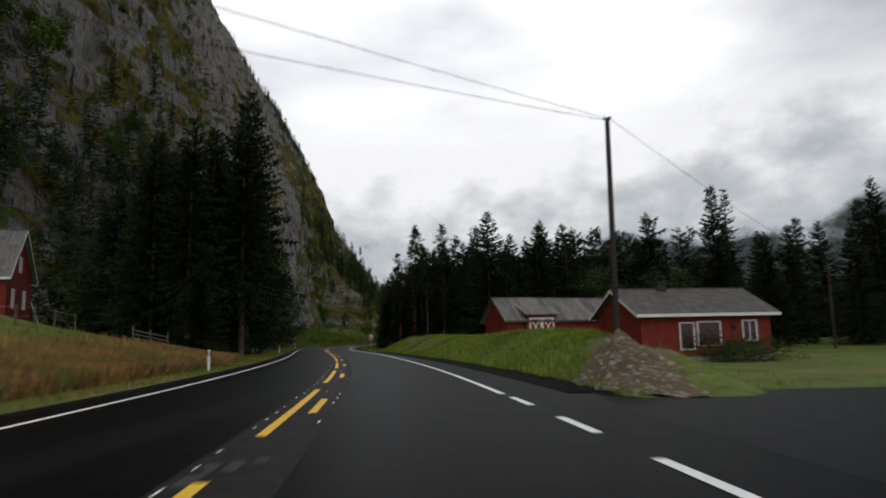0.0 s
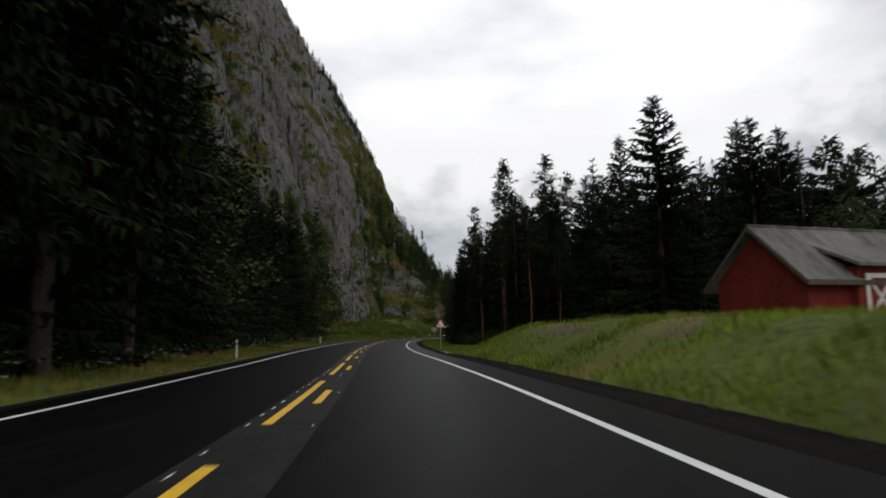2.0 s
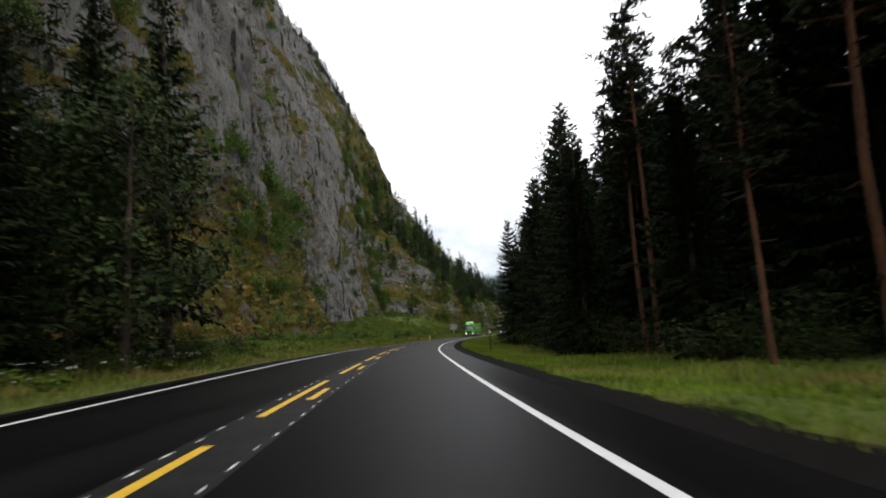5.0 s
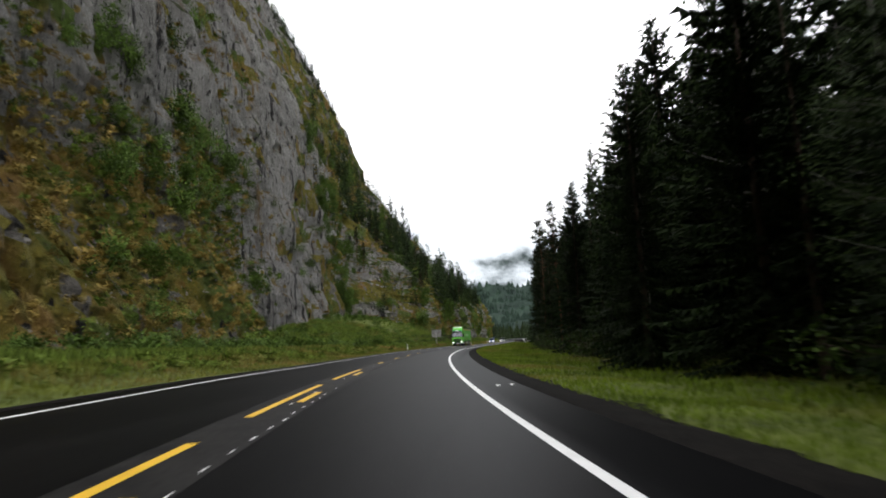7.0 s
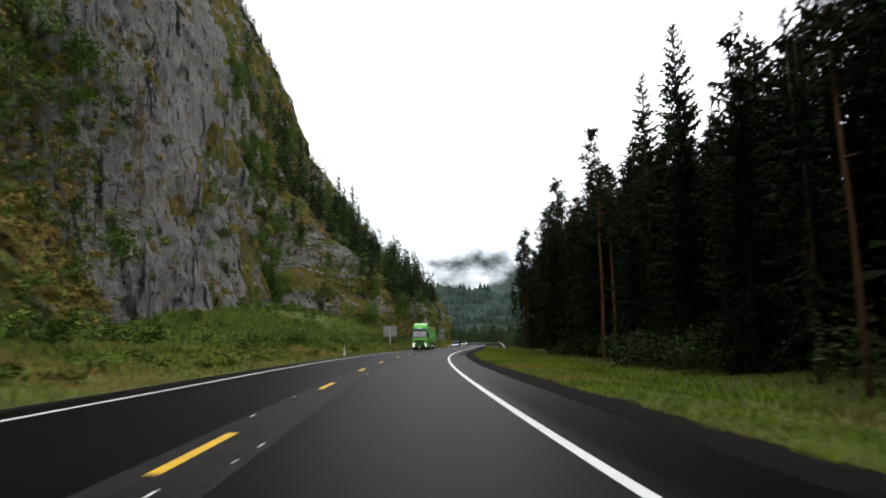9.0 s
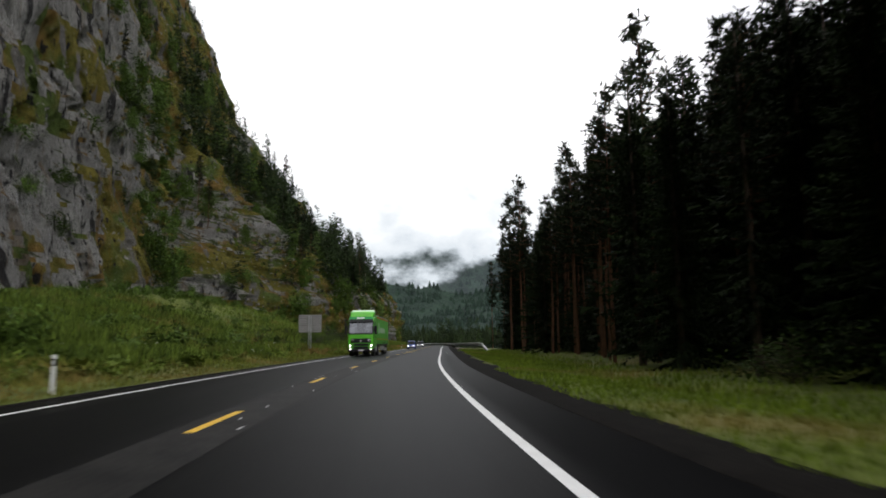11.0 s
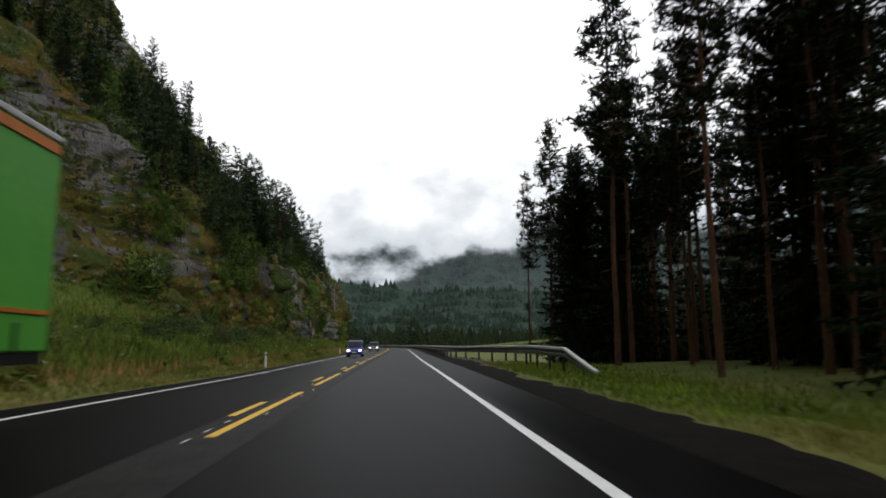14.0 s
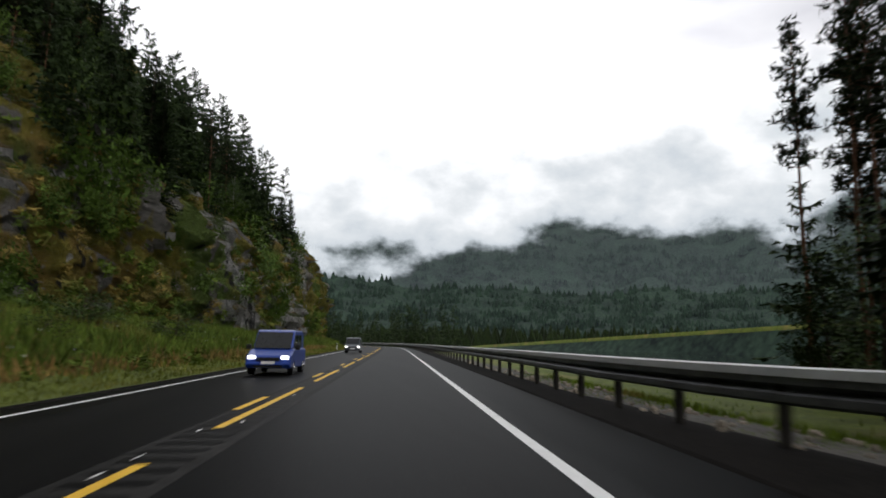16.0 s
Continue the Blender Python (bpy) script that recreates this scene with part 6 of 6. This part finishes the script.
# ---- fence on the left field ----
fence = thing("field_fence", "weathered wooden field fence with wire", "fence")
for k in range(13):
    y = 8 + k * 3.1
    x, yy = by_road(y, -15.5 - 0.06 * k + 0.3 * math.sin(k))
    part("post", rod((x, yy, ground_at(x, yy) - 0.3), (x + 0.04 * math.sin(k * 3), yy, ground_at(x, yy) + 1.15), 0.06, 0.05, 8), OLD_WOOD, fence)
    if k:
        for hgt in (0.55, 1.0):
            part("wire", rod((ox, oy, ground_at(ox, oy) + hgt), (x, yy, ground_at(x, yy) + hgt), 0.008, 0.008, 5), STEEL, fence)
    ox, oy = x, yy
for hgt in (0.4, 0.65, 0.9):
    a, b = by_road(46.6, -13.3), by_road(47.4, -11.3)
    part("rail", rod((*a, ground_at(*a) + hgt), (*b, ground_at(*b) + hgt), 0.05, 0.05, 8), OLD_WOOD, fence)
for t in (0.0, 0.5, 1.0):
    x, y = a[0] + (b[0] - a[0]) * t, a[1] + (b[1] - a[1]) * t
    part("post", rod((x, y, ground_at(x, y) - 0.3), (x, y, ground_at(x, y) + 1.2), 0.07, 0.06, 8), OLD_WOOD, fence)


# ---- vehicles ----
def wheel(parent, x, y, r, w, rim_mat):
    t = part("wheel", rod((x - w / 2, y, r), (x + w / 2, y, r), r, r, 28), RUBBER, parent, "black tyre")
    s = 1 if x > 0 else -1
    part("rim", rod((x + s * (w / 2 - 0.03), y, r), (x + s * (w / 2 + 0.012), y, r), r * 0.6, r * 0.52, 20), rim_mat, t, "bright wheel rim")
    part("hub", rod((x + s * w / 2, y, r), (x + s * (w / 2 + 0.05), y, r), r * 0.2, r * 0.16, 14), rim_mat, t)
    return t


LORRY_Y = 324.3
lx, ly = by_road(LORRY_Y, -3.1)
lturn = -math.degrees(math.atan(float(road_dir(LORRY_Y + 6))))
lorry = thing("articulated_lorry", "bright green articulated lorry with green curtain trailer, headlights on", "lorry", pose(lx, ly, float(road_z(LORRY_Y, -2.7)), 0, 0, lturn))
# cab, front at y = 0, outline of y and z seen from the side
cab = part("cab", prism([(0.12, 0.55), (0.0, 1.0), (0.02, 1.75), (0.32, 2.95), (0.55, 3.15), (2.25, 3.2), (2.25, 0.95), (1.9, 0.6)], "x", -1.24, 1.24, 0.12), GREEN_PAINT, lorry, "bright green high cab")
cab.scale = (1, 1, 1.19)
part("windscreen", prism([(-0.01, 1.86), (0.255, 2.78), (0.275, 2.78), (0.01, 1.84)], "x", -1.1, 1.1), SCREEN, cab, "large dark windscreen")
for s in (-1, 1):
    xs = s * 1.245
    part("side_window", prism([(0.55, 1.9), (0.75, 2.75), (1.35, 2.75), (1.35, 1.9)], "x", min(xs, xs + s * 0.012), max(xs, xs + s * 0.012)), GLASS, cab)
    mir = part("mirror", box(s * 1.3 - 0.02, s * 1.3 + s * 0.02 + 0.02, -0.02, 0.1, 2.05, 2.2), BLACK, cab)
    part("mirror_housing", box(min(s * 1.34, s * 1.56), max(s * 1.34, s * 1.56), -0.1, 0.1, 1.75, 2.45, 0.04), BLACK, cab, "black wing mirror")
    part("headlight", box(min(s * 0.82, s * 1.17), max(s * 0.82, s * 1.17), -0.03, 0.08, 0.74, 0.94, 0.03), GLASS, cab)
    part("headlamp", box(min(s * 0.93, s * 1.08), max(s * 0.93, s * 1.08), -0.045, -0.02, 0.78, 0.91, 0.02), HEADLIGHT, cab, "lit white headlamp")
    part("fog_lamp", box(min(s * 0.9, s * 1.08), max(s * 0.9, s * 1.08), 0.0, 0.08, 0.5, 0.58, 0.02), HEADLIGHT, cab, "lit white lower lamp")
    part("step", box(min(s * 1.0, s * 1.26), max(s * 1.0, s * 1.26), 0.6, 1.0, 0.35, 0.62, 0.03), BLACK, cab)
part("upper_grille", prism([(-0.03, 1.08), (-0.01, 1.42), (0.03, 1.42), (0.03, 1.08)], "x", -0.95, 0.95), BLACK, cab, "black radiator grille")
for s in (-1, 1):
    part("badge_lamp", box(min(s * 0.62, s * 0.9), max(s * 0.62, s * 0.9), -0.045, -0.02, 1.14, 1.36, 0.03), CHROME, cab)
part("emblem", prism([(-0.09, 1.16), (0.09, 1.16), (0.09, 1.34), (-0.09, 1.34)], "y", -0.045, -0.03), CHROME, cab, "plain round emblem")
for z in (0.6, 0.84):
    part("lower_grille", prism([(-0.02, z), (-0.02, z + 0.17), (0.05, z + 0.17), (0.05, z)], "x", -0.7, 0.7), BLACK, cab, "black lower grille")
part("number_plate", box(-0.26, 0.26, -0.04, -0.01, 0.43, 0.53), SIGN_WHITE, cab, "white number plate")
part("bumper", box(-1.25, 1.25, 0.0, 0.3, 0.36, 0.58, 0.05), BLACK, cab)
part("wiper", box(-0.7, 0.6, -0.02, 0.0, 1.82, 1.86), BLACK, cab)
visor = part("sun_visor", prism([(0.02, 2.76), (0.22, 2.98), (0.3, 2.98), (0.2, 2.76)], "x", -1.15, 1.15), BLACK, cab, "black sun visor")
part("front_band", prism([(0.255, 2.97), (0.46, 3.19), (0.6, 3.19), (0.5, 2.97)], "x", -1.16, 1.16), GREEN_DARK, cab, "dark green band above the visor")
part("name_bar", prism([(0.29, 3.03), (0.385, 3.135), (0.41, 3.12), (0.315, 3.015)], "x", -0.42, 0.3), SIGN_WHITE, cab, "white lettering shown as a bar")
part("screen_surround", prism([(-0.012, 1.76), (0.004, 1.87), (0.03, 1.87), (0.03, 1.76)], "x", -1.16, 1.16), BLACK, cab, "black strip below the windscreen")
for s in (-1, 1):
    part("front_pillar", prism([(0.0, 1.84), (0.262, 2.8), (0.3, 2.8), (0.03, 1.84)], "x", min(s * 1.1, s * 1.2), max(s * 1.1, s * 1.2)), BLACK, cab, "black pillar beside the windscreen")
    part("door_line", box(min(s * 1.236, s * 1.246), max(s * 1.236, s * 1.246), 0.46, 0.475, 1.0, 2.9), BLACK, cab)
    part("door_handle", box(min(s * 1.24, s * 1.27), max(s * 1.24, s * 1.27), 1.3, 1.45, 1.55, 1.62, 0.01), BLACK, cab)
    part("gap_fairing", box(min(s * 1.2, s * 1.25), max(s * 1.2, s * 1.25), 2.24, 2.86, 1.0, 3.3, 0.02), GREEN_PAINT, cab, "green panel closing the gap to the trailer")
part("roof_fairing", prism([(0.55, 3.15), (1.0, 3.62), (2.2, 3.82), (2.25, 3.15)], "x", -1.18, 1.18, 0.16), GREEN_PAINT, cab, "green roof spoiler")
for s in (-1, 1):
    part("side_fairing", box(min(s * 1.17, s * 1.24), max(s * 1.17, s * 1.24), 2.25, 2.75, 0.75, 1.0, 0.02), GREEN_PAINT, cab)
    part("fuel_tank", box(min(s * 0.65, s * 1.2), max(s * 0.65, s * 1.2), 2.55, 3.7, 0.4, 0.98, 0.1), STEEL, lorry, "steel fuel tank")
part("chassis", box(-0.42, 0.42, 0.6, 6.4, 0.72, 0.96), BLACK, lorry)
trailer = part("trailer", box(-1.27, 1.27, 2.9, 16.4, 1.15, 3.92, 0.03), GREEN_TARP, lorry, "green curtain-sided trailer")
part("roof_edge", box(-1.29, 1.29, 2.88, 16.42, 3.9, 4.0, 0.02), STEEL, trailer)
part("trailer_frame", box(-1.25, 1.25, 2.95, 16.3, 1.0, 1.15), BLACK, trailer)
for s in (-1, 1):
    x0, x1 = (1.272, 1.29) if s > 0 else (-1.29, -1.272)
    part("orange_band", box(x0, x1, 2.95, 16.35, 3.74, 3.87), ORANGE, trailer, "orange stripe below the roof edge")
    part("orange_line", box(x0, x1, 2.95, 16.35, 1.62, 1.67), ORANGE, trailer)
    part("letter_bar", box(x0, x1, 6.0, 11.5, 2.3, 2.85), PALE_PRINT, trailer, "white lettering shown as a bar")
    part("logo_shape", prism([(4.2, 2.2), (5.6, 2.2), (5.2, 3.3), (4.5, 3.3)], "x", x0, x1), PALE_PRINT, trailer, "plain pale shape")
    part("side_guard", box(min(s * 1.2, s * 1.25), max(s * 1.2, s * 1.25), 6.6, 11.2, 0.5, 0.95), STEEL, trailer)
    for k in range(12):
        part("strap", box(x0 - 0.002, x1 + 0.004, 3.5 + k * 1.1, 3.55 + k * 1.1, 1.15, 1.5), BLACK, trailer)
for y in (1.35, 5.0):
    for s in (-1, 1):
        wheel(lorry, s * 1.04, y, 0.5, 0.36, CHROME)
for y in (11.9, 13.2, 14.5):
    for s in (-1, 1):
        wheel(lorry, s * 1.04, y, 0.5, 0.36, STEEL)
part("mudguard", joined(box(-1.22, -0.8, 4.4, 5.6, 1.03, 1.08), box(0.8, 1.22, 4.4, 5.6, 1.03, 1.08)), BLACK, lorry)


def car(name, label, paint, m, length=4.2, width=1.74, height=1.8):
    """A tall small car seen from the front; its nose at y = 0."""
    c = thing(name, label, "car", m)
    hw = width / 2
    body = part("body", prism([(0.05, 0.28), (-0.02, 0.5), (0.06, 0.78), (0.85, 1.02), (length - 0.05, 1.05), (length, 0.6), (length - 0.1, 0.28)], "x", -hw, hw, 0.07), paint, c, "painted body")
    cabin = part("cabin", prism([(0.78, 1.0), (1.5, height - 0.08), (1.75, height), (length - 0.5, height), (length - 0.1, height - 0.15), (length - 0.03, 1.0)], "x", -hw + 0.1, hw - 0.1, 0.08), paint, c)
    part("windscreen", prism([(0.86, 1.06), (1.5, height - 0.12), (1.44, height - 0.1), (0.78, 1.06)], "x", -hw + 0.16, hw - 0.16), BLACK_GLASS, cabin, "dark windscreen")
    for s in (-1, 1):
        x0, x1 = (hw - 0.105, hw - 0.09) if s > 0 else (-hw + 0.09, -hw + 0.105)
        part("side_window", prism([(1.25, 1.08), (1.65, height - 0.2), (2.35, height - 0.2), (2.35, 1.08)], "x", x0, x1), GLASS, cabin)
        part("side_window", prism([(2.45, 1.08), (2.45, height - 0.2), (3.3, height - 0.2), (3.4, 1.08)], "x", x0, x1), GLASS, cabin)
        part("mirror", box(min(s * hw, s * (hw + 0.2)), max(s * hw, s * (hw + 0.2)), 0.95, 1.1, 1.0, 1.2, 0.03), BLACK, c)
        part("headlight", box(min(s * (hw - 0.38), s * (hw - 0.08)), max(s * (hw - 0.38), s * (hw - 0.08)), -0.03, 0.1, 0.64, 0.77, 0.03), HEADLIGHT, body, "lit headlight")
        for y in (0.78, length - 0.75):
            wheel(c, s * (hw - 0.1), y, 0.31, 0.2, CHROME)
    part("grille", box(-0.45, 0.45, -0.045, 0.0, 0.58, 0.7), BLACK, body)
    part("lower_grille", box(-0.55, 0.55, -0.02, 0.05, 0.32, 0.44), BLACK, body)
    part("number_plate", box(-0.26, 0.26, -0.06, -0.03, 0.45, 0.56), SIGN_WHITE, body, "white number plate")
    part("bumper", box(-hw + 0.03, hw - 0.03, -0.04, 0.12, 0.4, 0.52, 0.03), paint, body)
    return c


def lane_pose(y, lat):
    x, yy = by_road(y, lat)
    return pose(x, yy, float(road_z(y, lat)), 0, 0, -math.degrees(math.atan(float(road_dir(y)))))


car("blue_van", "dark blue small family van with lit headlights", BLUE_PAINT, lane_pose(405, -2.2))
car("grey_car", "dark grey tall car with lit headlights on the road", SILVER, lane_pose(455, -2.2), 4.3, 1.8, 1.75)
